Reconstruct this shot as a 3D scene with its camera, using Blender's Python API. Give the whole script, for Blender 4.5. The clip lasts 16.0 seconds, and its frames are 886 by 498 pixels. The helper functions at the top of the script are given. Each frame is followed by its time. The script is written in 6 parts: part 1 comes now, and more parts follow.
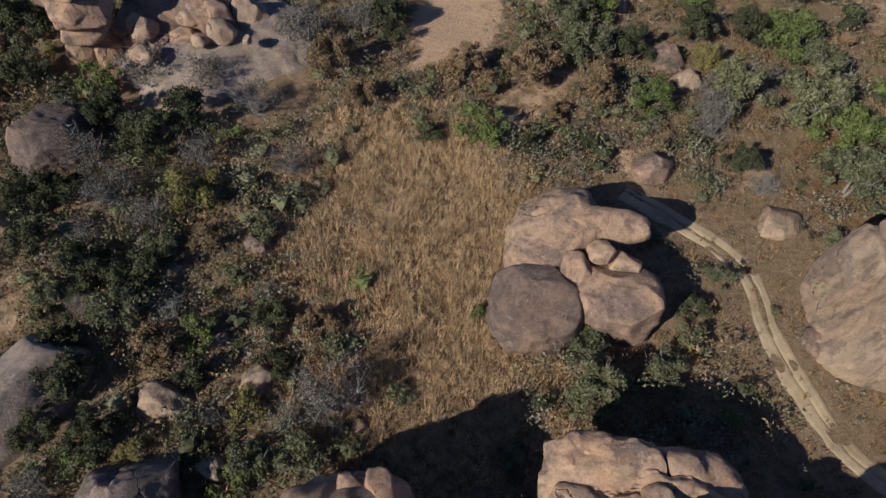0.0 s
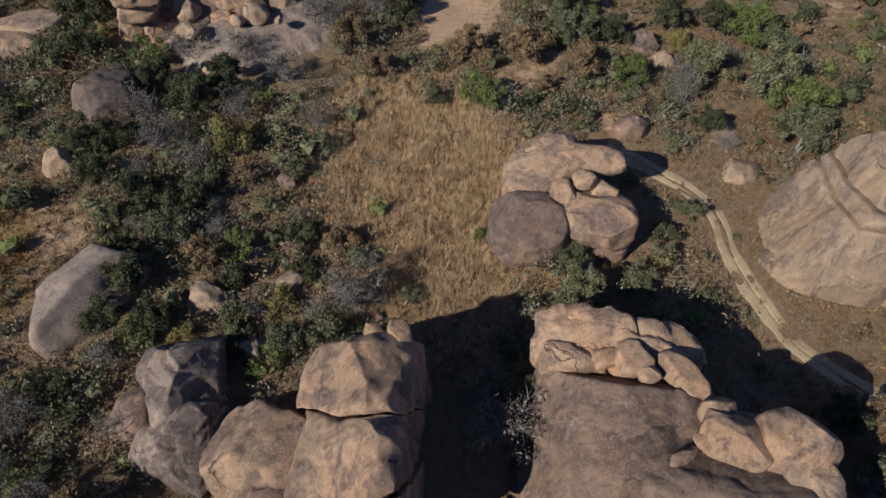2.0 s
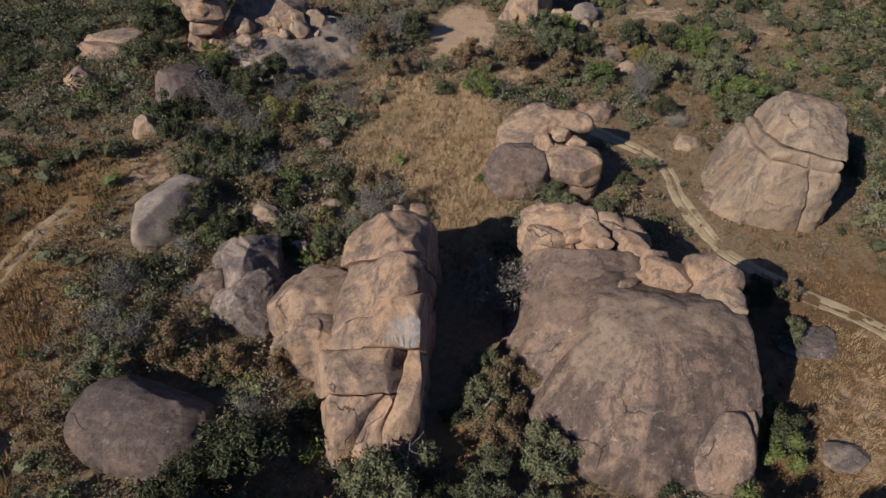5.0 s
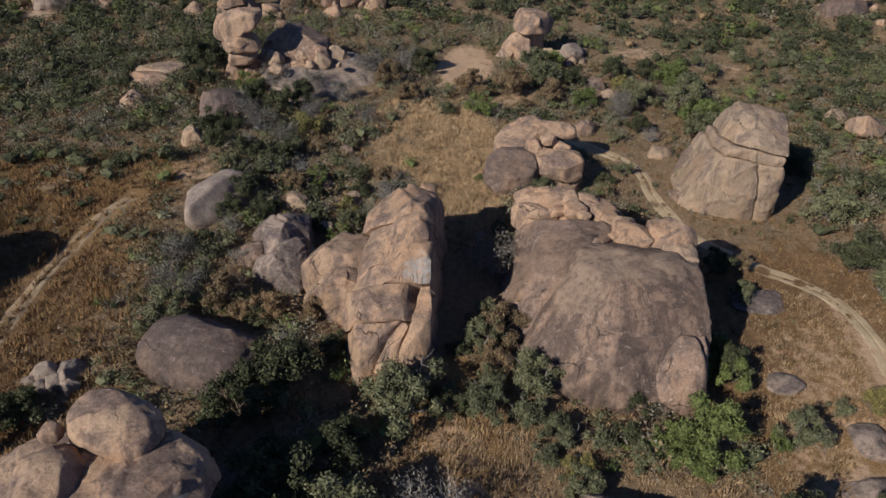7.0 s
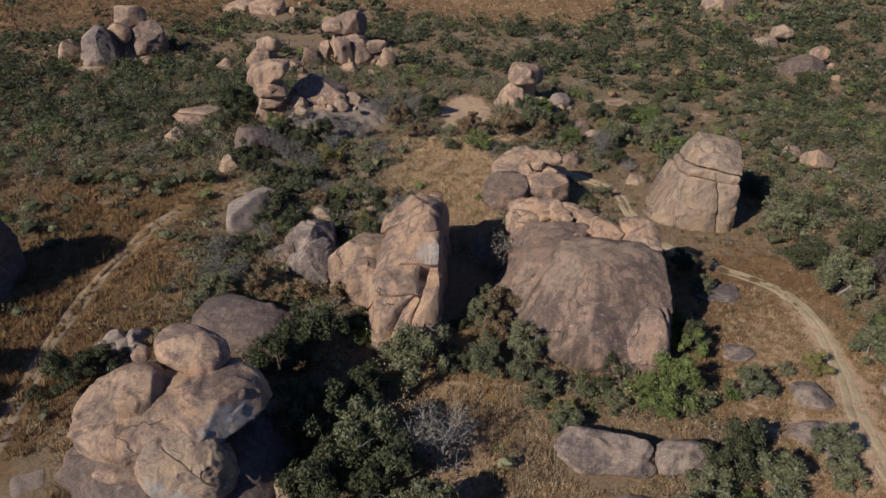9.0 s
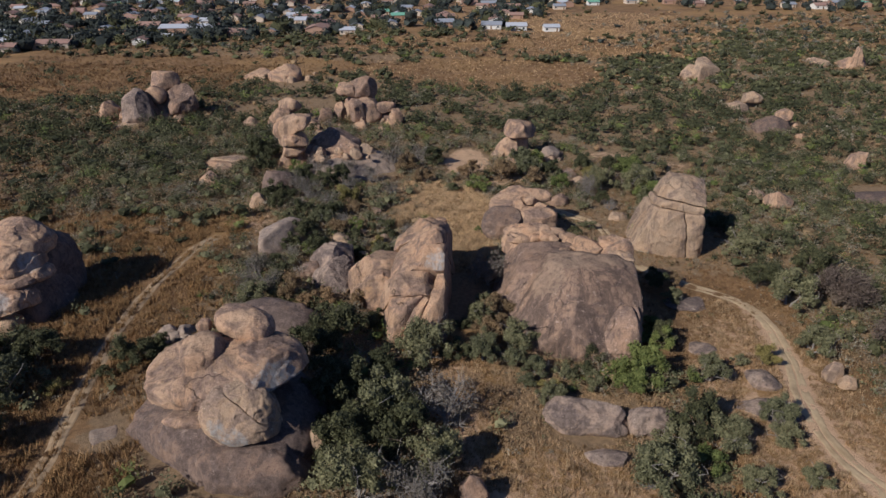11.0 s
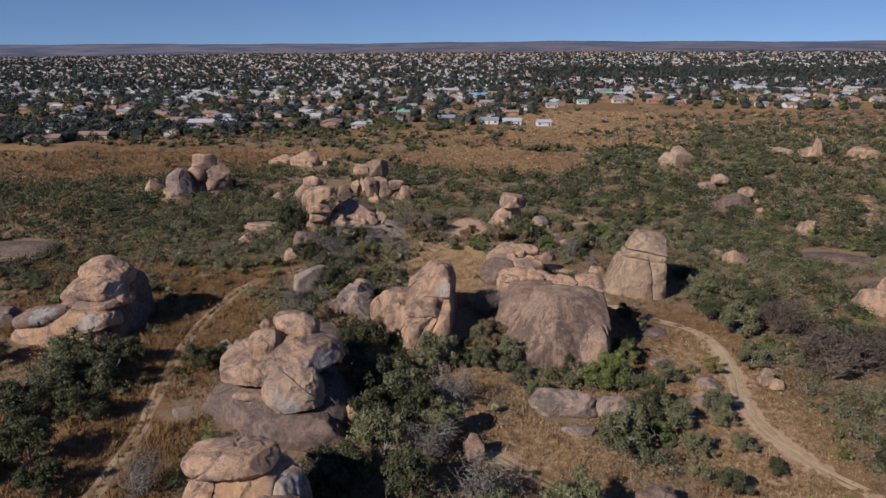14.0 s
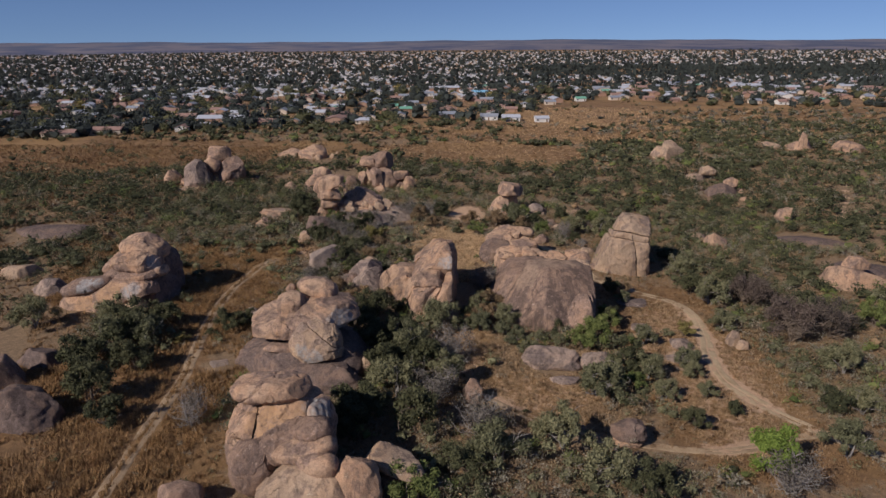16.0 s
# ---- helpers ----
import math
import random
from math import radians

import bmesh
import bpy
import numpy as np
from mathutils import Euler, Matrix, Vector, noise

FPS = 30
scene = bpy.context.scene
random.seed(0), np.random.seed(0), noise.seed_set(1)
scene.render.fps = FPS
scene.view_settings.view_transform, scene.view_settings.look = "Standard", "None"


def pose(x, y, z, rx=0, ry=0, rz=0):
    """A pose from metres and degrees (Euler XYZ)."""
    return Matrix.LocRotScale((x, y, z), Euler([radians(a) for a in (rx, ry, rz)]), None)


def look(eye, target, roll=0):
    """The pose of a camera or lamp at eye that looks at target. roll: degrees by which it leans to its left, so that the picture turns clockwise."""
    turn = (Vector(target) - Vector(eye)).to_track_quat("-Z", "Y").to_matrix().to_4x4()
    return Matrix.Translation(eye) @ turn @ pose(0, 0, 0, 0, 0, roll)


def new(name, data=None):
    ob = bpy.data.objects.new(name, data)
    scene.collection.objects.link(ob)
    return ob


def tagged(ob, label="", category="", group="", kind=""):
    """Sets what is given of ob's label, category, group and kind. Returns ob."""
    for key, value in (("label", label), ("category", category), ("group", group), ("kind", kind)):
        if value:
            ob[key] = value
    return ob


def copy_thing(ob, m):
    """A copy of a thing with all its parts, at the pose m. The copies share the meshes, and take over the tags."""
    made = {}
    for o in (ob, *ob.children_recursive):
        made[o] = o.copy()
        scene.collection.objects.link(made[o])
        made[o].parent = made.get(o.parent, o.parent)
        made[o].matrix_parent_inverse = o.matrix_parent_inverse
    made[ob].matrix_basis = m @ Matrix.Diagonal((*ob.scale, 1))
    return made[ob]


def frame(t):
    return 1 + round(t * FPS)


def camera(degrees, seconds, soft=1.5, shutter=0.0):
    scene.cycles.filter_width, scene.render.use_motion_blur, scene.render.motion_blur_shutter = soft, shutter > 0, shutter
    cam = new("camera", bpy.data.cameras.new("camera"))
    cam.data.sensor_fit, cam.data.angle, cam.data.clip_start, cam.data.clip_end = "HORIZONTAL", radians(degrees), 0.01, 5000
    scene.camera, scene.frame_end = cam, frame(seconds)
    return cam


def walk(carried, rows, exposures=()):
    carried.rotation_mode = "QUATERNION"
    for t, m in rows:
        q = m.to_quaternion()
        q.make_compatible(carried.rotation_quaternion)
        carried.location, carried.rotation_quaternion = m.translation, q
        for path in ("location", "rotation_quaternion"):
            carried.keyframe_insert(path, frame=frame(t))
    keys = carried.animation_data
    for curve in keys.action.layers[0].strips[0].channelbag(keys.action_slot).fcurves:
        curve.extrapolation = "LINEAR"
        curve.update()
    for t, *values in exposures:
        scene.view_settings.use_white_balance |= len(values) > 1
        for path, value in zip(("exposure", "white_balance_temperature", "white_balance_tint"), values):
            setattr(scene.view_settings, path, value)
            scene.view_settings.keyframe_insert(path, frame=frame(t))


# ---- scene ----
cam = camera(67.6, 16.0)
PATH = [
    (0, (-1.138, -1.369, 53.261), (-2.2968, 10.1996, 36.9872), -2.31),
    (0.5, (-1.128, -4.986, 53.397), (-2.2797, 6.8463, 37.3141), -2.10),
    (1, (-1.108, -8.684, 53.589), (-2.2529, 3.4060, 37.6974), -1.89),
    (1.5, (-1.047, -12.487, 53.762), (-2.1918, -0.1288, 38.0790), -1.70),
    (2, (-1.007, -16.427, 53.949), (-2.1414, -3.7879, 38.4900), -1.47),
    (2.5, (-0.974, -20.510, 54.183), (-2.0948, -7.5853, 38.9615), -1.25),
    (3, (-0.962, -24.629, 54.374), (-2.0694, -11.3963, 39.4183), -1.06),
    (3.5, (-0.775, -28.759, 54.468), (-1.9078, -15.2015, 39.8081), -1.02),
    (4, (-0.490, -32.941, 54.515), (-1.6722, -19.0600, 40.1649), -1.05),
    (4.5, (-0.271, -37.166, 54.498), (-1.4880, -22.9596, 40.4726), -1.04),
    (7, (0.669, -58.400, 55.152), (-0.6870, -42.6525, 42.8966), -0.86),
    (7.5, (0.763, -62.803, 55.298), (-0.6002, -46.7390, 43.4621), -0.76),
    (8, (0.914, -67.134, 55.448), (-0.4666, -50.7714, 44.0308), -0.74),
    (8.5, (1.070, -71.311, 55.584), (-0.3304, -54.6711, 44.5761), -0.71),
    (9, (1.314, -75.640, 55.653), (-0.1216, -58.7167, 45.0914), -0.72),
    (11.5, (1.927, -97.612, 55.491), (0.4468, -79.4161, 47.3238), -0.44),
    (12, (2.124, -101.999, 55.502), (0.6280, -83.5924, 47.8224), -0.42),
    (12.5, (2.311, -106.387, 55.427), (0.8037, -87.7798, 48.2511), -0.42),
    (13, (2.443, -110.742, 55.311), (0.9281, -91.9445, 48.6496), -0.37),
    (13.5, (2.645, -115.064, 55.246), (1.1125, -96.1175, 49.0274), -0.37),
    (14, (2.873, -119.353, 55.220), (1.3238, -100.3425, 49.2029), -0.38),
    (14.5, (3.061, -123.577, 55.240), (1.5070, -104.5656, 49.2278), -0.39),
    (15, (3.234, -127.695, 55.279), (1.6772, -108.6909, 49.2428), -0.38),
    (15.5, (3.409, -131.398, 55.334), (1.8497, -112.3997, 49.2827), -0.37),
    (16, (3.567, -134.211, 55.318), (2.0085, -115.2148, 49.2596), -0.37),
]
walk(cam, [(t, look(eye, target, roll)) for t, eye, target, roll in PATH], exposures=((0, -0.03, 6470, 4), (4, -0.08, 6450, 4), (8, -0.08, 6470, 5), (12, -0.11, 6500, 9), (14, -0.10, 6560, 10.5), (14.5, -0.10, 6580, 11), (15, -0.10, 6600, 12), (15.5, -0.12, 6660, 12), (16, -0.27, 6760, 13)))

# ---- light ----
SUN_EL, SUN_AZ = radians(35), (-0.69, -0.72)      # the sun stands behind and left of the first view
sun_data = bpy.data.lights.new("sun", "SUN")
sun_data.energy, sun_data.angle, sun_data.color = 5.0, radians(0.53), (1.0, 0.955, 0.89)
sun = new("sun", sun_data)
sun.matrix_world = look((-69, -72, 70), (0, 0, 0))
sky_world = bpy.data.worlds.new("sky")
scene.world = sky_world
sky_world.use_nodes = True
wn, wl = sky_world.node_tree.nodes, sky_world.node_tree.links
sky = wn.new("ShaderNodeTexSky")
sky.sky_type, sky.sun_disc = "NISHITA", False
sky.sun_elevation, sky.sun_rotation = SUN_EL, math.atan2(SUN_AZ[0], SUN_AZ[1])
sky.air_density, sky.dust_density, sky.ozone_density, sky.altitude = 1.0, 0.1, 3.0, 1500
wn["Background"].inputs[1].default_value = 0.067
air = wn.new("ShaderNodeMix")
air.data_type, air.blend_type = "RGBA", "MULTIPLY"
air.inputs[0].default_value, air.inputs[7].default_value = 1.0, (0.92, 1.05, 1.36, 1)
wl.new(sky.outputs[0], air.inputs[6])
way = wn.new("ShaderNodeTexCoord")
lift = wn.new("ShaderNodeVectorMath")
lift.operation, lift.inputs[1].default_value = "ADD", (0, 0, 0.10)
wl.new(way.outputs["Generated"], lift.inputs[0])
wl.new(lift.outputs[0], sky.inputs[0])
wl.new(air.outputs[2], wn["Background"].inputs[0])


# ---- materials ----
def node(tree, kind, **values):
    n = tree.nodes.new("ShaderNode" + kind)
    for key, value in values.items():
        n.inputs[key.replace("_", " ")].default_value = value
    return n


def material(name, rough=0.9):
    m = bpy.data.materials.new(name)
    m.use_nodes = True
    b = m.node_tree.nodes["Principled BSDF"]
    b.inputs["Roughness"].default_value = rough
    b.inputs["Specular IOR Level"].default_value = 0.25
    return m, m.node_tree, b


def ramp(tree, source, stops, smooth=False):
    r = tree.nodes.new("ShaderNodeValToRGB")
    r.color_ramp.interpolation = "EASE" if smooth else "LINEAR"
    while len(r.color_ramp.elements) < len(stops):
        r.color_ramp.elements.new(0.5)
    for e, (at, colour) in zip(r.color_ramp.elements, stops):
        e.position, e.color = at, (*colour, 1) if len(colour) == 3 else colour
    tree.links.new(source, r.inputs[0])
    return r.outputs[0]


def mixed(tree, factor, a, b, blend="MIX"):
    n = tree.nodes.new("ShaderNodeMix")
    n.data_type, n.blend_type = "RGBA", blend
    for socket, value in ((n.inputs[0], factor), (n.inputs[6], a), (n.inputs[7], b)):
        if hasattr(value, "is_output"):
            tree.links.new(value, socket)
        else:
            socket.default_value = value if isinstance(value, float) else (*value, 1)
    return n.outputs[2]


def spot_noise(tree, scale, detail=6.0, rough=0.55, stretch=None, kind="object", distort=0.0):
    c = tree.nodes.new("ShaderNodeNewGeometry").outputs["Position"]
    if stretch:
        mp = tree.nodes.new("ShaderNodeMapping")
        mp.inputs["Scale"].default_value = stretch
        tree.links.new(c, mp.inputs[0])
        c = mp.outputs[0]
    n = node(tree, "TexNoise", Scale=scale, Detail=detail, Roughness=rough, Distortion=distort)
    tree.links.new(c, n.inputs["Vector"])
    return n.outputs[0]


def relief(tree, b, height, strength, distance):
    n = node(tree, "Bump", Strength=strength, Distance=distance)
    tree.links.new(height, n.inputs["Height"])
    tree.links.new(n.outputs[0], b.inputs["Normal"])
    return n


BLACK, WHITE = (0.0, 0.0, 0.0), (1.0, 1.0, 1.0)


def warped(tree, scale, amount):
    """Positions pushed about by noise, so that lines drawn on them wander."""
    place = tree.nodes.new("ShaderNodeNewGeometry").outputs["Position"]
    n = node(tree, "TexNoise", Scale=scale, Detail=4.0, Roughness=0.6)
    tree.links.new(place, n.inputs["Vector"])
    push = tree.nodes.new("ShaderNodeVectorMath")
    push.operation = "MULTIPLY_ADD"
    push.inputs[1].default_value = (amount, amount, amount)
    tree.links.new(n.outputs["Color"], push.inputs[0])
    tree.links.new(place, push.inputs[2])
    return push.outputs[0]


def fissures(tree, scale, width, share):
    """White on thin wandering cracks, black elsewhere; share: how few of them show."""
    cell = node(tree, "TexVoronoi", Scale=scale)
    cell.feature = "DISTANCE_TO_EDGE"
    tree.links.new(warped(tree, 0.5, 2.2), cell.inputs["Vector"])
    line = ramp(tree, cell.outputs["Distance"], [(0.0, WHITE), (width, BLACK)])
    return mixed(tree, 1.0, line, ramp(tree, spot_noise(tree, 0.13, 3, 0.5), [(share, BLACK), (share + 0.06, WHITE)]), "MULTIPLY")


def runoff(tree, middle):
    """Noise in streaks that run down and outwards from the middle of a dome."""
    away = tree.nodes.new("ShaderNodeVectorMath")
    away.operation, away.inputs[1].default_value = "SUBTRACT", middle
    tree.links.new(warped(tree, 0.30, 3.4), away.inputs[0])
    xyz = node(tree, "SeparateXYZ")
    tree.links.new(away.outputs[0], xyz.inputs[0])
    turn, reach = tree.nodes.new("ShaderNodeMath"), tree.nodes.new("ShaderNodeVectorMath")
    turn.operation, reach.operation = "ARCTAN2", "LENGTH"
    tree.links.new(xyz.outputs["X"], turn.inputs[0])
    tree.links.new(xyz.outputs["Y"], turn.inputs[1])
    tree.links.new(away.outputs[0], reach.inputs[0])
    polar = node(tree, "CombineXYZ")
    tree.links.new(turn.outputs[0], polar.inputs[0])
    tree.links.new(reach.outputs["Value"], polar.inputs[1])
    wide = tree.nodes.new("ShaderNodeMapping")
    wide.inputs["Scale"].default_value = (7.0, 0.17, 1.0)
    tree.links.new(polar.outputs[0], wide.inputs[0])
    n = node(tree, "TexNoise", Scale=1.0, Detail=7.0, Roughness=0.66)
    tree.links.new(wide.outputs[0], n.inputs["Vector"])
    return n.outputs[0]


def granite(name, base, warm, patina, cover, mottled, lichened, streaks=None):
    """Weathered granite: pale body, rust-warm clouds, dark patina in sheets and drips, pale lichen, cracks, speckle."""
    m, tree, b = material(name, 0.92)
    c = mixed(tree, ramp(tree, spot_noise(tree, 0.22, 5), [(0.40, BLACK), (0.60, WHITE)]), base, warm)
    c = mixed(tree, ramp(tree, spot_noise(tree, 0.55, 10, 0.72), [(0.50, BLACK), (0.64, WHITE)]), c, tuple(v * 0.74 for v in base))
    dark = mixed(tree, ramp(tree, spot_noise(tree, 1.8, 8, 0.75), [(0.42, BLACK), (0.58, WHITE)]), patina, tuple(v * 1.75 for v in patina))
    sheet = ramp(tree, spot_noise(tree, 0.16, 12, 0.70, distort=0.9), [(0.60 - cover * 0.25, BLACK), (0.68 - cover * 0.25, WHITE)])
    c = mixed(tree, sheet, c, dark)
    drip = ramp(tree, spot_noise(tree, 0.7, 8, 0.68, (1, 1, 0.07)), [(0.52, BLACK), (0.60, (0.8, 0.8, 0.8))])
    c = mixed(tree, drip, c, tuple(v * 1.15 for v in patina))
    if streaks:
        run = runoff(tree, streaks)
        c = mixed(tree, ramp(tree, run, [(0.42, (0.75, 0.75, 0.75)), (0.53, BLACK)]), c, patina)
        c = mixed(tree, ramp(tree, run, [(0.56, BLACK), (0.70, (0.6, 0.6, 0.6))]), c, tuple(v * 1.15 for v in warm))
    lichen = ramp(tree, spot_noise(tree, 1.1, 12, 0.80, distort=0.5), [(lichened, BLACK), (lichened + 0.03, (0.85, 0.85, 0.85))])
    c = mixed(tree, lichen, c, tuple(min(0.5, v * 1.3 + 0.06) for v in base))
    mottle = ramp(tree, spot_noise(tree, 2.2, 9, 0.82, (1, 1, 0.4)), [(0.40, (0.62, 0.60, 0.59)), (0.50, WHITE), (0.60, (1.22, 1.20, 1.17))])
    c = mixed(tree, mottled, c, mottle, "MULTIPLY")
    cloud = ramp(tree, spot_noise(tree, 0.075, 4, 0.5), [(0.36, (0.84, 0.83, 0.82)), (0.62, (1.14, 1.12, 1.09))])
    c = mixed(tree, 1.0, c, cloud, "MULTIPLY")
    speck = ramp(tree, spot_noise(tree, 6.0, 6, 0.8), [(0.36, (0.76, 0.74, 0.72)), (0.52, WHITE), (0.68, (1.14, 1.13, 1.11))])
    c = mixed(tree, 1.0, c, speck, "MULTIPLY")
    worn = ramp(tree, tree.nodes.new("ShaderNodeNewGeometry").outputs["Pointiness"], [(0.515, BLACK), (0.56, (0.7, 0.7, 0.7))])
    c = mixed(tree, mixed(tree, 1.0, worn, ramp(tree, spot_noise(tree, 0.8, 8, 0.7), [(0.36, BLACK), (0.56, WHITE)]), "MULTIPLY"), c, tuple(v * 1.2 for v in warm))
    crack = fissures(tree, 0.11, 0.007, 0.56)
    c = mixed(tree, crack, c, tuple(v * 0.35 for v in patina))
    tree.links.new(c, b.inputs["Base Color"])
    skin = mixed(tree, 0.4, spot_noise(tree, 0.9, 11, 0.70), spot_noise(tree, 4.0, 8, 0.75))
    skin = mixed(tree, crack, skin, BLACK)
    relief(tree, b, skin, 0.85, 0.32)
    return m


ROCK = granite("granite_tan", (0.400, 0.272, 0.193), (0.428, 0.264, 0.173), (0.153, 0.105, 0.086), 0.42, 0.55, 0.62)
ROCK_GREY = granite("granite_grey", (0.257, 0.173, 0.135), (0.296, 0.189, 0.135), (0.120, 0.084, 0.071), 0.46, 0.6, 0.57)
ROCK_DOME = granite("granite_dome", (0.214, 0.145, 0.115), (0.268, 0.175, 0.129), (0.092, 0.065, 0.056), 0.42, 0.6, 0.58, (16.0, 0.5, 9.0))
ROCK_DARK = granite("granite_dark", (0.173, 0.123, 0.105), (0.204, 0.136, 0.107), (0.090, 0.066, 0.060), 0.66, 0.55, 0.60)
ROCK_BROWN = granite("granite_brown", (0.204, 0.141, 0.115), (0.240, 0.156, 0.117), (0.120, 0.086, 0.074), 0.50, 0.6, 0.58)
ROCK_PALE = granite("granite_pale", (0.378, 0.274, 0.200), (0.395, 0.266, 0.180), (0.168, 0.121, 0.099), 0.36, 0.4, 0.60)
ROCK_SILVER = granite("granite_silver", (0.310, 0.245, 0.208), (0.325, 0.240, 0.192), (0.180, 0.142, 0.125), 0.34, 0.4, 0.62)
ROCK_ASH = granite("granite_ash", (0.296, 0.226, 0.191), (0.316, 0.229, 0.185), (0.102, 0.078, 0.072), 0.60, 0.6, 0.60)


def stained_rock(name, stains, stone=None):
    """Granite with mineral stains: each a colour, a middle and a reach in metres."""
    m = (stone or ROCK).copy()
    m.name = name
    tree = m.node_tree
    b = tree.nodes["Principled BSDF"]
    c = b.inputs["Base Color"].links[0].from_socket
    for colour, middle, reach in stains:
        away = tree.nodes.new("ShaderNodeVectorMath")
        away.operation = "DISTANCE"
        away.inputs[1].default_value = middle
        tree.links.new(tree.nodes.new("ShaderNodeNewGeometry").outputs["Position"], away.inputs[0])
        ragged = tree.nodes.new("ShaderNodeMath")
        ragged.operation = "MULTIPLY_ADD"
        ragged.inputs[1].default_value = -2.6 * reach
        tree.links.new(spot_noise(tree, 0.9, 9, 0.72), ragged.inputs[0])
        tree.links.new(away.outputs["Value"], ragged.inputs[2])
        inside = mixed(tree, 1.0, ramp(tree, ragged.outputs[0], [(0.0, (0.68, 0.68, 0.68)), (0.5, BLACK)]), ramp(tree, spot_noise(tree, 1.6, 9, 0.75), [(0.40, (0.15, 0.15, 0.15)), (0.58, WHITE)]), "MULTIPLY")
        c = mixed(tree, inside, c, colour)
    tree.links.new(c, b.inputs["Base Color"])
    return m


LIME, RUST = (0.315, 0.325, 0.335), (0.41, 0.245, 0.135)
SCOUR = (0.30, 0.208, 0.150)
ROCK_CREST = stained_rock("granite_dome_crest", ((SCOUR, (10.2, -4.6, 8.6), 2.2), (SCOUR, (12.6, -2.2, 10.2), 2.0), (SCOUR, (16.6, -2.4, 10.9), 2.2), (SCOUR, (21.0, -1.8, 10.2), 1.6)), ROCK_DOME)
ROCK_RIDGE = stained_rock("granite_ridge_stains", ((LIME, (-6.0, -7.2, 12.2), 1.5), (RUST, (-17.5, -3.2, 4.0), 0.8)))
ROCK_SLAB = stained_rock("granite_slab_stains", ((LIME, (-21.0, -36.0, 10.4), 2.2), (RUST, (-19.4, -34.0, 9.0), 0.5)))
ROCK_LEANING = stained_rock("granite_leaning_stains", ((LIME, (-25.0, -40.2, 6.4), 0.9), (LIME, (-27.2, -40.0, 7.6), 0.7), (LIME, (-26.0, -40.0, 5.4), 0.6)), ROCK_PALE)
ROCK_BAND = stained_rock("granite_rust_band", ((RUST, (-21.6, -65.4, 10.4), 2.8), (RUST, (-24.6, -65.0, 11.0), 1.6), (LIME, (-17.6, -62.6, 11.0), 1.5)))
ROCK_LENS = stained_rock("granite_lens_stains", ((LIME, (-78.0, -16.4, 8.6), 1.2), (LIME, (-75.4, -16.0, 9.2), 0.6)), ROCK_GREY)
ROCK_FRONT = stained_rock("granite_front_stains", ((RUST, (-72.6, -17.4, 7.6), 1.8), (RUST, (-78.2, -17.8, 5.0), 1.3), (LIME, (-68.2, -17.4, 8.2), 1.2), (LIME, (-65.4, -12.2, 12.6), 1.0)))


def leaf_material(name, a, b2, shine=0.8):
    m, tree, b = material(name, shine)
    info = tree.nodes.new("ShaderNodeObjectInfo")
    isle = tree.nodes.new("ShaderNodeNewGeometry")
    c = mixed(tree, isle.outputs["Random Per Island"], a, b2)
    vary = ramp(tree, info.outputs["Random"], [(0.0, (0.78, 0.8, 0.75)), (1.0, (1.2, 1.15, 1.05))])
    c = mixed(tree, 1.0, c, vary, "MULTIPLY")
    tree.links.new(c, b.inputs["Base Color"])
    shine_through = tree.nodes.new("ShaderNodeBsdfTranslucent")
    tree.links.new(c, shine_through.inputs[0])
    blend = tree.nodes.new("ShaderNodeMixShader")
    blend.inputs[0].default_value = 0.18
    out = tree.nodes["Material Output"]
    tree.links.new(b.outputs[0], blend.inputs[1])
    tree.links.new(shine_through.outputs[0], blend.inputs[2])
    tree.links.new(blend.outputs[0], out.inputs[0])
    return m


LEAF = {
    "green": leaf_material("leaf_green", (0.070, 0.092, 0.030), (0.215, 0.240, 0.088)),
    "dark": leaf_material("leaf_dark", (0.032, 0.036, 0.021), (0.120, 0.122, 0.066)),
    "olive": leaf_material("leaf_olive", (0.070, 0.073, 0.042), (0.245, 0.235, 0.142)),
    "yellow": leaf_material("leaf_yellow", (0.105, 0.098, 0.040), (0.320, 0.262, 0.105)),
    "dry": leaf_material("leaf_dry", (0.115, 0.078, 0.050), (0.385, 0.262, 0.160)),
    "lime": leaf_material("leaf_lime", (0.115, 0.170, 0.034), (0.260, 0.340, 0.080)),
    # blue-grey tint puts the haze of distance into these leaves
    "far": leaf_material("leaf_far_hazed", (0.034, 0.041, 0.042), (0.068, 0.079, 0.074)),
    "twig": leaf_material("leaf_twig", (0.075, 0.063, 0.058), (0.25, 0.215, 0.195)),
    "mauve": leaf_material("leaf_mauve", (0.048, 0.037, 0.035), (0.170, 0.130, 0.118)),
    "grey": leaf_material("leaf_grey", (0.118, 0.106, 0.087), (0.345, 0.308, 0.252)),
}


def bark_material(name, a, b2):
    m, tree, b = material(name, 0.9)
    c = mixed(tree, spot_noise(tree, 6.0, 5, 0.7, (1, 1, 0.2)), a, b2)
    tree.links.new(c, b.inputs["Base Color"])
    return m


BARK = bark_material("bark_brown", (0.11, 0.08, 0.06), (0.22, 0.17, 0.135))
BARK_PALE = bark_material("bark_pale", (0.150, 0.130, 0.120), (0.33, 0.295, 0.27))


